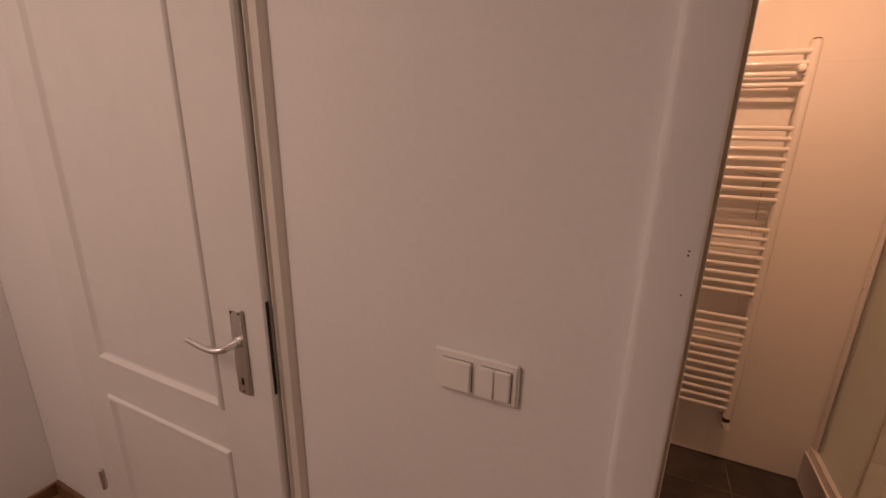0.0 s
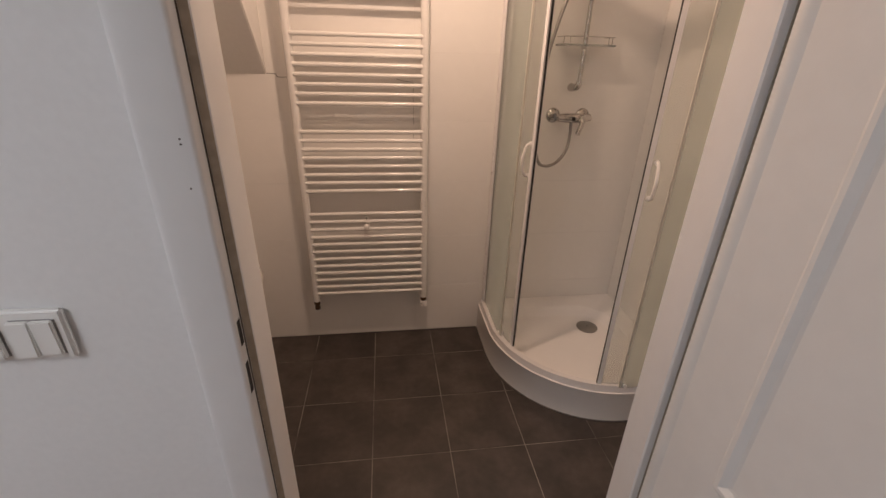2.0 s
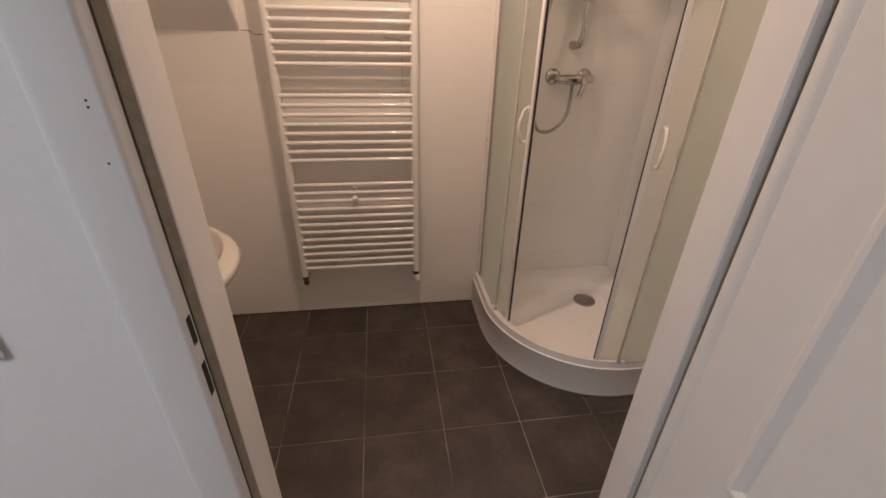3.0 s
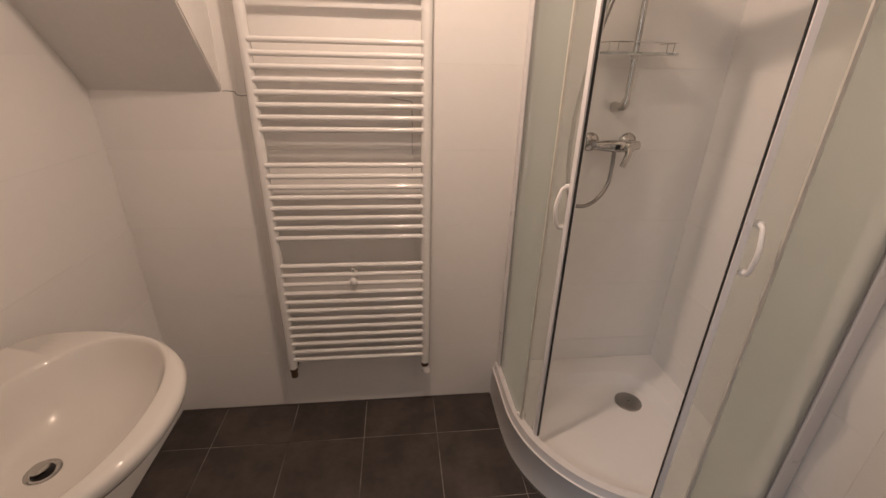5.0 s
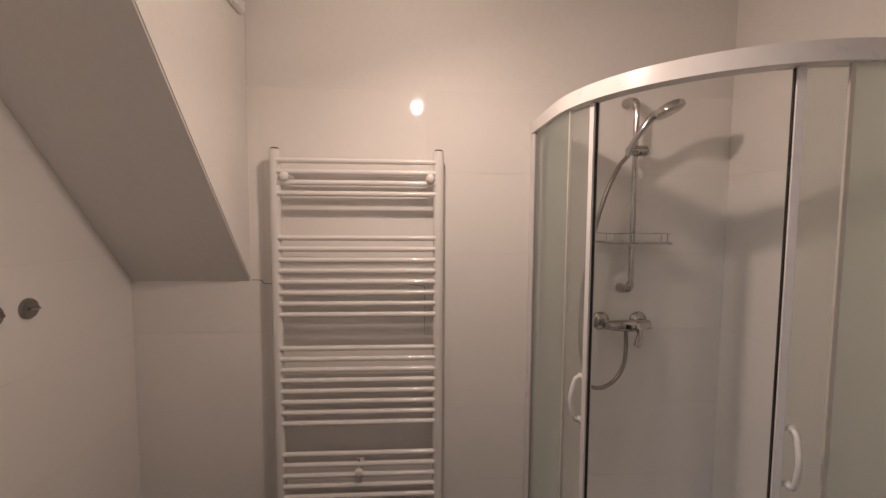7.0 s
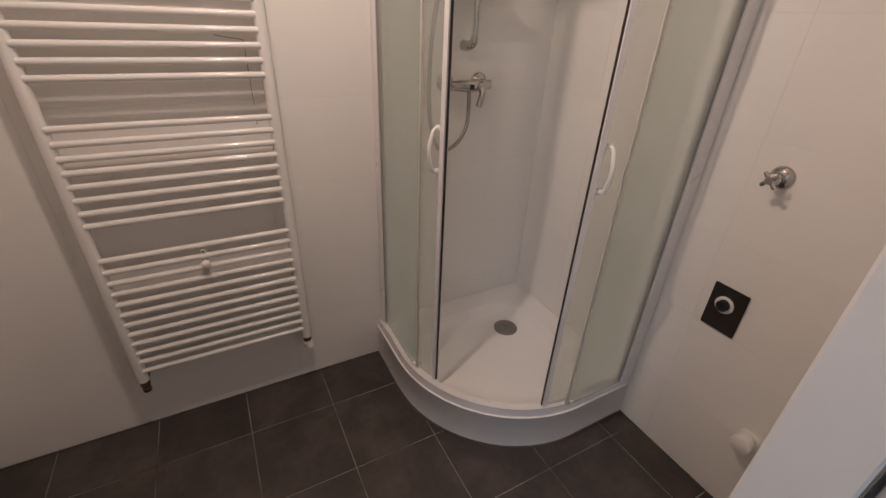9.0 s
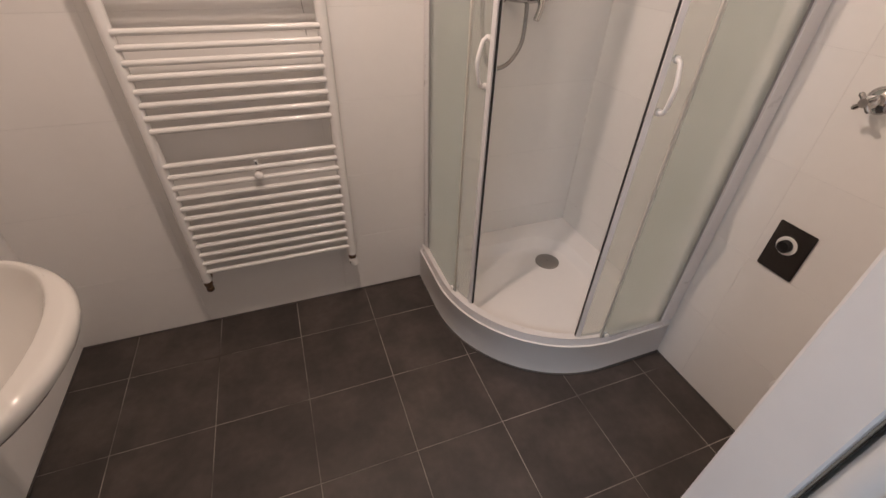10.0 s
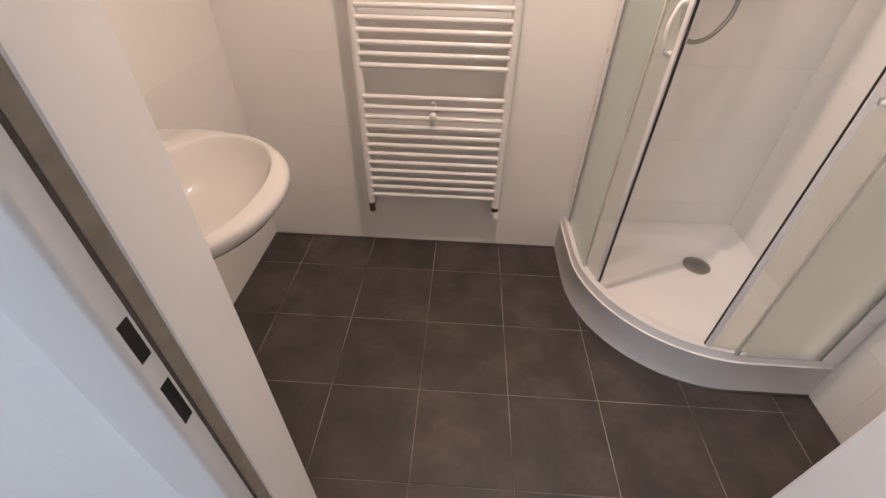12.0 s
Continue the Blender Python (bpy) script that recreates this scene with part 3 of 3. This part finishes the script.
part("glass_seal", box(EX - ER - 0.012, EX - ER + 0.004, TY1 - 0.0370, TY1 - 0.0342, 0.1875, 1.852), SHADOW_GREY, enc, "dark grey glazing seal")
r_out = ER + 0.006
straight_w = [(EX - r_out, TY1 - 0.03)] + run(r_out, 180, 189.5, 5)
straight_s = run(r_out, 262.5, 270, 5) + [(TX1 - 0.04, EY - r_out)]
for path in (straight_w, straight_s):
    fp = part("fixed_panel", ribbon(path, 0.0025, 0.1805, 1.852), FROST, enc, "frosted greenish glass panel")
part("panel_edge", ribbon(run(r_out, 189.6, 190.4, 3), 0.0032, 0.1805, 1.852), EDGE, enc)
part("panel_edge", ribbon(run(r_out, 261.4, 262.4, 3), 0.0034, 0.1805, 1.852), EDGE, enc)
r_in = ER - 0.010
AL, AR = 200.9, 251.2
for a_edge, sgn, far in ((AL, -1, [(EX - r_in, EY + 0.13)]), (AR, 1, [(EX + 0.13, EY - r_in)])):
    if sgn < 0:
        path = far + run(r_in, 180, a_edge - 1.5, 14)
    else:
        path = run(r_in, a_edge + 1.5, 270, 14) + far
    door = part("sliding_door", ribbon(path, 0.0025, 0.182, 1.852), FROST_DOOR, enc, "frosted whitish sliding glass door, open")
    part("door_profile", ribbon(run(r_in, *sorted((a_edge, a_edge + sgn * 1.8)), 4), 0.010, 0.182, 1.852), ALU_WHITE, door)
    part("magnetic_seal", ribbon(run(r_in, *sorted((a_edge - sgn * 0.03, a_edge - sgn * 0.33)), 2), 0.004, 0.182, 1.852), BLACK, door, "black magnetic door seal")
    ah = radians(a_edge + sgn * (3.6 if sgn < 0 else 3.8))
    d = Vector((math.cos(ah), math.sin(ah), 0))
    c = Vector((EX, EY, 0)) + d * (r_in + 0.004)
    z0, z1 = 0.994, 1.116
    pts = smooth_path([c + Vector((0, 0, z0)), c + d * 0.018 + Vector((0, 0, z0 + 0.006)), c + d * 0.029 + Vector((0, 0, z0 + 0.045)), c + d * 0.031 + Vector((0, 0, (z0 + z1) / 2 + 0.01)), c + d * 0.026 + Vector((0, 0, z1 - 0.03)), c + d * 0.016 + Vector((0, 0, z1 - 0.004)), c + Vector((0, 0, z1))], 5)
    hd = part("door_handle", tube(pts, lambda t: 0.0048 + 0.0012 * math.sin(math.pi * t), 10), PLASTIC, door, "white plastic bow handle", smooth=True)
    for z in (z0, z1):
        part("handle_foot", lathe(c + Vector((0, 0, z)), d, [(-0.006, 0.009), (0.003, 0.009), (0.005, 0.006)], 14), PLASTIC, hd)
    ar = radians(a_edge + sgn * 13)
    d = Vector((math.cos(ar), math.sin(ar), 0))
    part("roller", lathe(Vector((EX, EY, 0.192)) + d * (r_in - 0.006), d, [(0, 0.012), (0.014, 0.014), (0.019, 0.010), (0.030, 0.008)], 14), PLASTIC, door, "small plastic roller", smooth=True)

mixer = thing("shower_mixer", (3.552, YN, 1.175), "chrome shower mixer tap on the tiled shower wall", "mixer tap")
for x in (3.478, 3.622):
    part("rosette", lathe((x, YN - 0.0005, 1.175), (0, -1, 0), [(0, 0.034), (0.003, 0.034), (0.010, 0.029), (0.017, 0.016), (0.02, 0.012), (0.045, 0.012)], 24), CHROME, mixer, smooth=True)
part("body", tube(smooth_path([(3.472, YN - 0.052, 1.171), (3.504, YN - 0.054, 1.170), (3.559, YN - 0.058, 1.169), (3.604, YN - 0.056, 1.170), (3.638, YN - 0.052, 1.172)], 5), lambda t: 0.016 + 0.006 * math.sin(math.pi * t) ** 2, 16), CHROME, mixer, smooth=True)
part("cartridge", lathe((3.589, YN - 0.050, 1.170), (0.25, -1, -0.1), [(0, 0.021), (0.028, 0.022), (0.034, 0.018), (0.036, 0.0)], 20), CHROME, mixer, smooth=True)
part("lever", tube(smooth_path([(3.592, YN - 0.075, 1.168), (3.586, YN - 0.090, 1.144), (3.568, YN - 0.098, 1.102)], 6), lambda t: 0.0125 - 0.002 * t, 10), CHROME, mixer, smooth=True)
part("logo_mark", box(3.540, 3.556, YN - 0.0815, YN - 0.080, 1.162, 1.176), BLACK, mixer)

rail = thing("shower_rail", (3.553, YN, 1.3), "chrome shower rail with hand shower and hose", "shower set")
bx, by = 3.561, YN - 0.055
part("rail_tube", tube([(bx, by, 1.323), (bx, by, 1.943)], 0.0095, 14), CHROME, rail, smooth=True)
for z, up in ((1.963, 1), (1.303, -1)):
    part("wall_mount", tube(smooth_path([(bx - 0.012, YN - 0.001, z + 0.004 * up), (bx - 0.010, YN - 0.025, z + 0.004 * up), (bx - 0.004, by + 0.006, z - 0.004 * up), (bx, by, z - 0.025 * up)], 5), lambda t: 0.0185 - 0.006 * t, 14), CHROME, rail, smooth=True)
part("slider", lathe((bx - 0.036, by - 0.012, 1.790), (1, 0, 0), [(0, 0.013), (0.003, 0.015), (0.024, 0.016), (0.040, 0.016), (0.043, 0.019), (0.068, 0.019), (0.071, 0.015)], 18), CHROME, rail, "grey-chrome slider knob", smooth=True)
hand = smooth_path([(3.506, by - 0.052, 1.764), (3.518, by - 0.065, 1.804), (3.536, by - 0.081, 1.843), (3.556, by - 0.098, 1.878), (3.571, by - 0.117, 1.895)], 6)
hs = part("hand_shower", tube(hand, lambda t: 0.0095 + 0.004 * t, 14), CHROME, rail, smooth=True)
part("spray_head", lathe((3.592, by - 0.126, 1.919), (0.36, -0.24, -0.90), [(0, 0.020), (0.006, 0.040), (0.014, 0.048), (0.026, 0.048), (0.030, 0.043), (0.030, 0.0)], 28), CHROME, hs, "round grey spray head", smooth=True)
hose = smooth_path([(3.548, YN - 0.058, 1.158), (3.549, YN - 0.062, 1.10), (3.538, YN - 0.072, 1.030), (3.495, YN - 0.085, 0.975), (3.435, YN - 0.10, 0.958), (3.388, YN - 0.11, 0.99), (3.360, YN - 0.115, 1.12), (3.362, YN - 0.115, 1.30), (3.390, YN - 0.11, 1.47), (3.430, YN - 0.108, 1.62), (3.474, YN - 0.108, 1.722), (3.506, by - 0.052, 1.764)], 16)
part("hose", tube(hose, 0.0068, 10, ridges=0.10), GREY_METAL, rail, "flexible metal shower hose", smooth=True)
shelf = part("soap_shelf", box(3.442, 3.670, YN - 0.125, YN - 0.012, 1.4670, 1.4750, 0.003, 2), CLEAR, rail, "clear plastic soap shelf with a wire rim")
rim = smooth_path([(3.448, YN - 0.015, 1.5030), (3.448, YN - 0.10, 1.5030), (3.465, YN - 0.122, 1.5030), (3.555, YN - 0.124, 1.5030), (3.648, YN - 0.122, 1.5030), (3.665, YN - 0.10, 1.5030), (3.665, YN - 0.015, 1.5030)], 6)
part("wire_rim", tube(rim, 0.0018, 6), CHROME, shelf, smooth=True)
for x, y in ((3.448, YN - 0.095), (3.650, YN - 0.1215), (3.665, YN - 0.06), (3.465, YN - 0.1215)):
    part("wire_post", tube([(x, y, 1.4675), (x, y, 1.5020)], 0.0016, 6), CHROME, shelf)
part("shelf_clamp", lathe((bx, by, 1.4550), (0, 0, 1), [(0, 0.014), (0.003, 0.016), (0.0115, 0.016)], 14), PLASTIC, shelf)

# ---- washbasin ----
BY, BZ = 4.372, 0.793
basin = thing("washbasin", (XW, BY, BZ), "white ceramic washbasin hung on the tiled wall", "washbasin")
def basin_loop(hw, x_front, x_back, z, n=56, ex=2.12, back=(3.6, 3.0)):
    """A loop rounded at the front; back shapes the wall side, from flat (above 3) to oval (2)."""
    pts = []
    xm = x_back + (0.30 if back[0] > 3 else 0.46) * (x_front - x_back)
    for k in range(n):
        a = 2 * math.pi * k / n
        c, s = math.cos(a), math.sin(a)
        u = math.copysign(abs(c) ** (2 / (ex if c > 0 else back[0])), c)
        v = math.copysign(abs(s) ** (2 / (ex if c > 0 else back[1])), s)
        x = xm + u * ((x_front - xm) if u > 0 else (xm - x_back))
        pts.append(Vector((x, BY + v * hw, z)))
    return pts

def skin(loops, close_first=False, close_last=False):
    bm = bmesh.new()
    vs = [[bm.verts.new(p) for p in L] for L in loops]
    n = len(vs[0])
    for la, lb in zip(vs, vs[1:]):
        for k in range(n):
            bm.faces.new((la[k], la[(k + 1) % n], lb[(k + 1) % n], lb[k]))
    if close_first:
        bm.faces.new(vs[0])
    if close_last:
        bm.faces.new(vs[-1])
    return bm

XB, OVAL = XW + 0.001, (2.0, 2.1)
L = [basin_loop(0.055, 2.08, 1.93, BZ - 0.185), basin_loop(0.12, 2.13, XB, BZ - 0.165), basin_loop(0.210, 2.195, XB, BZ - 0.115), basin_loop(0.282, 2.286, XB, BZ - 0.060),
     basin_loop(0.303, 2.310, XB, BZ - 0.032), basin_loop(0.307, 2.314, XB, BZ - 0.014), basin_loop(0.303, 2.308, XB, BZ - 0.004), basin_loop(0.294, 2.294, XB, BZ),
     basin_loop(0.270, 2.272, 1.917, BZ + 0.0004, back=OVAL), basin_loop(0.264, 2.267, 1.923, BZ + 0.0004, back=OVAL), basin_loop(0.2605, 2.264, 1.927, BZ - 0.0015, back=OVAL), basin_loop(0.256, 2.260, 1.931, BZ - 0.008, back=OVAL),
     basin_loop(0.246, 2.251, 1.939, BZ - 0.028, back=OVAL), basin_loop(0.226, 2.233, 1.950, BZ - 0.060, back=OVAL), basin_loop(0.190, 2.200, 1.963, BZ - 0.091, back=OVAL), basin_loop(0.135, 2.158, 1.985, BZ - 0.114, back=OVAL),
     basin_loop(0.070, 2.125, 2.010, BZ - 0.1245), basin_loop(0.030, 2.090, 2.035, BZ - 0.127)]
part("bowl", skin(L, True, True), CERAMIC, basin, smooth=True)
dx = 2.050
pw = part("waste", lathe((dx, BY - 0.012, BZ - 0.1275), (0, 0, 1), [(0, 0.031), (0.002, 0.031), (0.004, 0.026), (0.0025, 0.021), (0.0025, 0.0)], 28), CHROME, basin, "chrome pop-up waste", smooth=True)
part("waste_gap", lathe((dx, BY - 0.012, BZ - 0.1245), (0, 0, 1), [(0, 0.020), (0.0008, 0.0)], 24), BLACK, pw)
part("plug", lathe((dx - 0.003, BY - 0.012, BZ - 0.1230), (-0.12, 0, 1), [(0, 0.012), (0.006, 0.0175), (0.009, 0.0165), (0.011, 0.0)], 24), CHROME, pw, smooth=True)
ov = part("overflow", lathe((1.9415, BY, BZ - 0.026), (1, 0, 0.28), [(0, 0.0145), (0.003, 0.0145), (0.0045, 0.0115), (0.002, 0.0105)], 20), CHROME, basin, "chrome overflow ring", smooth=True)
part("overflow_hole", lathe((1.9442, BY, BZ - 0.025), (1, 0, 0.28), [(0, 0.0105), (0.0006, 0.0)], 18), BLACK, ov)

tap = thing("basin_tap", (1.868, BY, BZ), "chrome single-lever basin mixer tap", "mixer tap")
part("body", lathe((1.868, BY, BZ), (0.06, 0, 1), [(0, 0.026), (0.004, 0.026), (0.012, 0.0225), (0.075, 0.021), (0.082, 0.017), (0.083, 0.0)], 24), CHROME, tap, smooth=True)
bm = box(1.866, 1.986, BY - 0.0165, BY + 0.0165, BZ + 0.052, BZ + 0.080, 0.005, 3)
for v in bm.verts:
    f = (v.co.x - 1.866) / 0.12
    v.co.y = BY + (v.co.y - BY) * (1.1 - 0.2 * f)
    v.co.z += 0.012 * f + (0.008 * f if v.co.z < BZ + 0.066 else 0)
part("spout", bm, CHROME, tap, smooth=True)
part("aerator", lathe((1.971, BY, BZ + 0.074), (0.15, 0, -1), [(0, 0.0115), (0.010, 0.0115), (0.010, 0.008)], 16), STEEL, tap, smooth=True)
part("lever", tube(smooth_path([(1.870, BY, BZ + 0.084), (1.880, BY, BZ + 0.100), (1.93, BY, BZ + 0.112), (1.965, BY, BZ + 0.114)], 6), lambda t: 0.013 - 0.005 * t, 12), CHROME, tap, smooth=True)

trap = thing("basin_trap", (dx, BY, 0.6), "chrome bottle trap pipe under the washbasin", "drain pipe")
tx = 2.024
part("tailpipe", tube([(tx, BY, BZ - 0.175), (tx, BY, 0.47)], 0.0155, 16), CHROME, trap, smooth=True)
part("slip_nut", lathe((tx, BY, 0.508), (0, 0, -1), [(0, 0.018), (0.003, 0.0225), (0.012, 0.0225), (0.015, 0.018)], 18), CHROME, trap, smooth=True)
ubend = smooth_path([(tx, BY, 0.50), (tx + 0.001, BY, 0.44), (tx - 0.010, BY, 0.407), (tx - 0.036, BY, 0.396), (tx - 0.062, BY, 0.412), (tx - 0.080, BY, 0.442), (tx - 0.098, BY, 0.468), (tx - 0.135, BY, 0.476), (XW + 0.001, BY, 0.470)], 8)
part("bend", tube(ubend, 0.0175, 16), CHROME, trap, smooth=True)
part("slip_nut", lathe((tx - 0.078, BY, 0.438), (-0.6, 0, 1), [(0, 0.0185), (0.003, 0.0225), (0.013, 0.0225), (0.016, 0.0185)], 18), CHROME, trap, smooth=True)
part("wall_rosette", lathe((XW + 0.0005, BY, 0.470), (1, 0, 0), [(0, 0.036), (0.004, 0.035), (0.012, 0.021)], 24), BRASS, trap, "dull wall rosette", smooth=True)

# ---- wall fittings ----
for y in (4.817, 4.723):
    k = thing("stop_valve", (XW, y, 1.316), "round chrome concealed stop valve on the tiled wall", "valve", "stop valves above the washbasin")
    part("rosette", lathe((XW + 0.0005, y, 1.316), (1, 0, 0), [(0, 0.0265), (0.004, 0.0265), (0.008, 0.024), (0.009, 0.0)], 28), GREY_METAL, k, smooth=True)
    part("grip", box(XW + 0.0085, XW + 0.024, y - 0.013, y + 0.013, 1.3125, 1.3195, 0.002, 2), CHROME, k)

wv = thing("wall_tap", (XE, 4.265, 1.064), "small chrome stop tap on the white tiled wall", "valve")
part("rosette", lathe((XE - 0.0005, 4.265, 1.064), (-1, 0, 0), [(0, 0.030), (0.003, 0.030), (0.010, 0.024), (0.014, 0.013), (0.020, 0.011), (0.034, 0.011)], 24), CHROME, wv, smooth=True)
part("collar", lathe((XE - 0.034, 4.265, 1.064), (-1, 0, 0), [(0, 0.0145), (0.008, 0.0145), (0.010, 0.010), (0.018, 0.010)], 8), STEEL, wv)
bm = lathe((XE - 0.050, 4.265, 1.064), (-1, 0, 0), [(0, 0.010), (0.014, 0.010)], 10)
for k in range(4):
    a = radians(45 + 90 * k)
    lathe((XE - 0.057, 4.265 + 0.006 * math.cos(a), 1.064 + 0.006 * math.sin(a)), (0, math.cos(a), math.sin(a)), [(0, 0.005), (0.014, 0.006), (0.018, 0.004)], 8, bm)
part("cross_handle", bm, CHROME, wv, smooth=True)

fp = thing("flush_plate", (XE, 4.257, 0.658), "dark chrome cover plate with a round pipe opening", "cover plate")
part("plate", box(XE - 0.007, XE - 0.0005, 4.211, 4.312, 0.579, 0.727, 0.002, 2), DARK_PLATE, fp)
bm = lathe((XE - 0.0072, 4.265, 0.669), (-1, 0, 0), [(0, 0.027), (0.003, 0.027), (0.004, 0.025), (0.0025, 0.0178), (0, 0.0178)], 28)
part("ring", bm, PLASTIC, fp, "white plastic ring", smooth=True)
part("plug", lathe((XE - 0.0075, 4.265, 0.669), (-1, 0, 0), [(0, 0.0172), (0.016, 0.0172), (0.018, 0.015), (0.012, 0.012), (0.012, 0.0)], 24), BLACK, fp, "black rubber plug in the opening", smooth=True)

ps = thing("pipe_socket", (XE, 4.060, 0.302), "white plastic drain pipe socket low on the wall", "pipe")
part("flange", lathe((XE - 0.0005, 4.060, 0.302), (-1, 0, 0), [(0, 0.033), (0.003, 0.033), (0.005, 0.030)], 28), PLASTIC, ps, smooth=True)
part("socket", lathe((XE - 0.005, 4.060, 0.302), (-1, 0, 0), [(0, 0.026), (0.020, 0.026), (0.021, 0.029), (0.040, 0.029), (0.042, 0.027), (0.042, 0.0)], 28), PLASTIC, ps, smooth=True)

vb = thing("vent_cover", (SX, 5.02, 2.30), "white plastic vent cover high on the stair cheek", "vent")
part("cover_frame", box(SX + 0.0005, SX + 0.022, 4.86, 5.168, 2.212, 2.40, 0.004, 2), PLASTIC, vb)
for z in [2.245 + 0.022 * k for k in range(6)]:
    part("slat", box(SX + 0.0222, SX + 0.028, 4.885, 5.145, z, z + 0.012, 0.001), PLASTIC, vb)


# ---- tiles ----
def tile_mesh(name, w, h, t, bev, mat, cache={}):
    """A flat tile w by h, t thick, with a bevelled upper edge; its face looks along +z."""
    key = (round(w, 4), round(h, 4), mat.name)
    if key not in cache:
        me = bpy.data.meshes.new(name)
        lo = [(-w / 2, -h / 2, -t), (w / 2, -h / 2, -t), (w / 2, h / 2, -t), (-w / 2, h / 2, -t)]
        mid = [(x, y, -bev) for x, y, _ in lo]
        hi = [(x - math.copysign(bev, x), y - math.copysign(bev, y), 0) for x, y, _ in lo]
        faces = [(8, 9, 10, 11)] + [(b + k, b + (k + 1) % 4, b + 4 + (k + 1) % 4, b + 4 + k) for b in (0, 4) for k in range(4)]
        me.from_pydata(lo + mid + hi, [], faces)
        me.materials.append(mat)
        cache[key] = me
    return cache[key]


def lay(name, parent, u_cuts, v_cuts, u0, u1, v0, v1, gap, place, mat, t, bev, wobble):
    for ua, ub in zip(u_cuts, u_cuts[1:]):
        for va, vb_ in zip(v_cuts, v_cuts[1:]):
            a, b, c, d = max(ua, u0), min(ub, u1), max(va, v0), min(vb_, v1)
            if b - a < 0.01 or d - c < 0.01:
                continue
            ob = new(name, tile_mesh(name, b - a - gap, d - c - gap, t, bev, mat))
            ob.matrix_world = place((a + b) / 2, (c + d) / 2) @ pose(0, 0, 0, random.uniform(-wobble, wobble), random.uniform(-wobble, wobble), 0)
            ob.parent = parent


rows = [0.0055 + 0.2845 * k for k in range(8)]
bed = structure("tiling_north", box(XW, XE, YN + 0.0009, YN + 0.0079, 0, TILE_TOP), GROUT_LIGHT, "white glazed wall tiling with fine pale joints", "wall tiles")
lay("tile", bed, [2.262 + 0.568 * k for k in range(-1, 4)], rows, XW, XE, 0.004, TILE_TOP, 0.0009, lambda u, v: pose(u, YN, v, 90, 0, 0), WALL_TILE, 0.0014, 0.0004, 0.08)
bed = structure("tiling_west", box(XW - 0.0079, XW - 0.0009, YB + 0.001, YN, 0, TILE_TOP), GROUT_LIGHT, "white glazed wall tiling with fine pale joints", "wall tiles")
lay("tile", bed, [YN - 0.572 * k for k in range(3, -1, -1)], rows, YB + 0.001, YN, 0.004, TILE_TOP, 0.0003, lambda u, v: pose(XW, u, v, 90, 0, 90), WALL_TILE, 0.0014, 0.0004, 0.05)
bed = structure("tiling_east", box(XE + 0.0009, XE + 0.0079, YB + 0.001, YN, 0, TILE_TOP), GROUT_LIGHT, "white glazed wall tiling with fine pale joints", "wall tiles")
lay("tile", bed, [YN - 0.30 - 0.572 * k for k in range(3, -2, -1)], rows, YB + 0.001, YN, 0.004, TILE_TOP, 0.0003, lambda u, v: pose(XE, u, v, 90, 0, -90), WALL_TILE, 0.0014, 0.0004, 0.05)

floor = structure("floor", box(XW - 0.005, XE + 0.005, 3.772, YN + 0.005, -0.08, -0.0016), GROUT_FLOOR, "dark grey square floor tiles with pale worn grout", "floor")
P = 0.304
lay("tile", floor, [2.0 + P * k for k in range(-1, 8)], [5.0 + P * k for k in range(-5, 2)], XW, XE, 3.774, YN, 0.0031, lambda u, v: pose(u, v, 0), FLOOR_TILE, 0.0014, 0.0008, 0.05)
for nm, x, y, sx, sy in (("trim_corner_west", XW, YN, 1, -1), ("trim_corner_east", XE, YN, -1, -1)):
    bead = [(x + sx * 0.0001, y + sy * 0.0001), (x + sx * 0.0050, y + sy * 0.0001), (x + sx * 0.0019, y + sy * 0.0019), (x + sx * 0.0001, y + sy * 0.0050)]
    structure(nm, prism(bead, 0.006, 1.327 if sx > 0 else TILE_TOP), GROUT_LIGHT, "pale sealant bead in the tiled corner", "sealant")
structure("trim_north", box(XW, TX0 - 0.004, YN - 0.005, YN - 0.0003, 0, 0.0045), SEALANT, "dark sealant joint at the foot of the wall", "sealant")
structure("trim_west", box(XW + 0.0003, XW + 0.005, YB + 0.012, YN - 0.006, 0, 0.0045), SEALANT, "dark sealant joint at the foot of the wall", "sealant")
structure("trim_east", box(XE - 0.005, XE - 0.0003, YB + 0.012, TY0 - 0.004, 0, 0.0045), SEALANT, "dark sealant joint at the foot of the wall", "sealant")
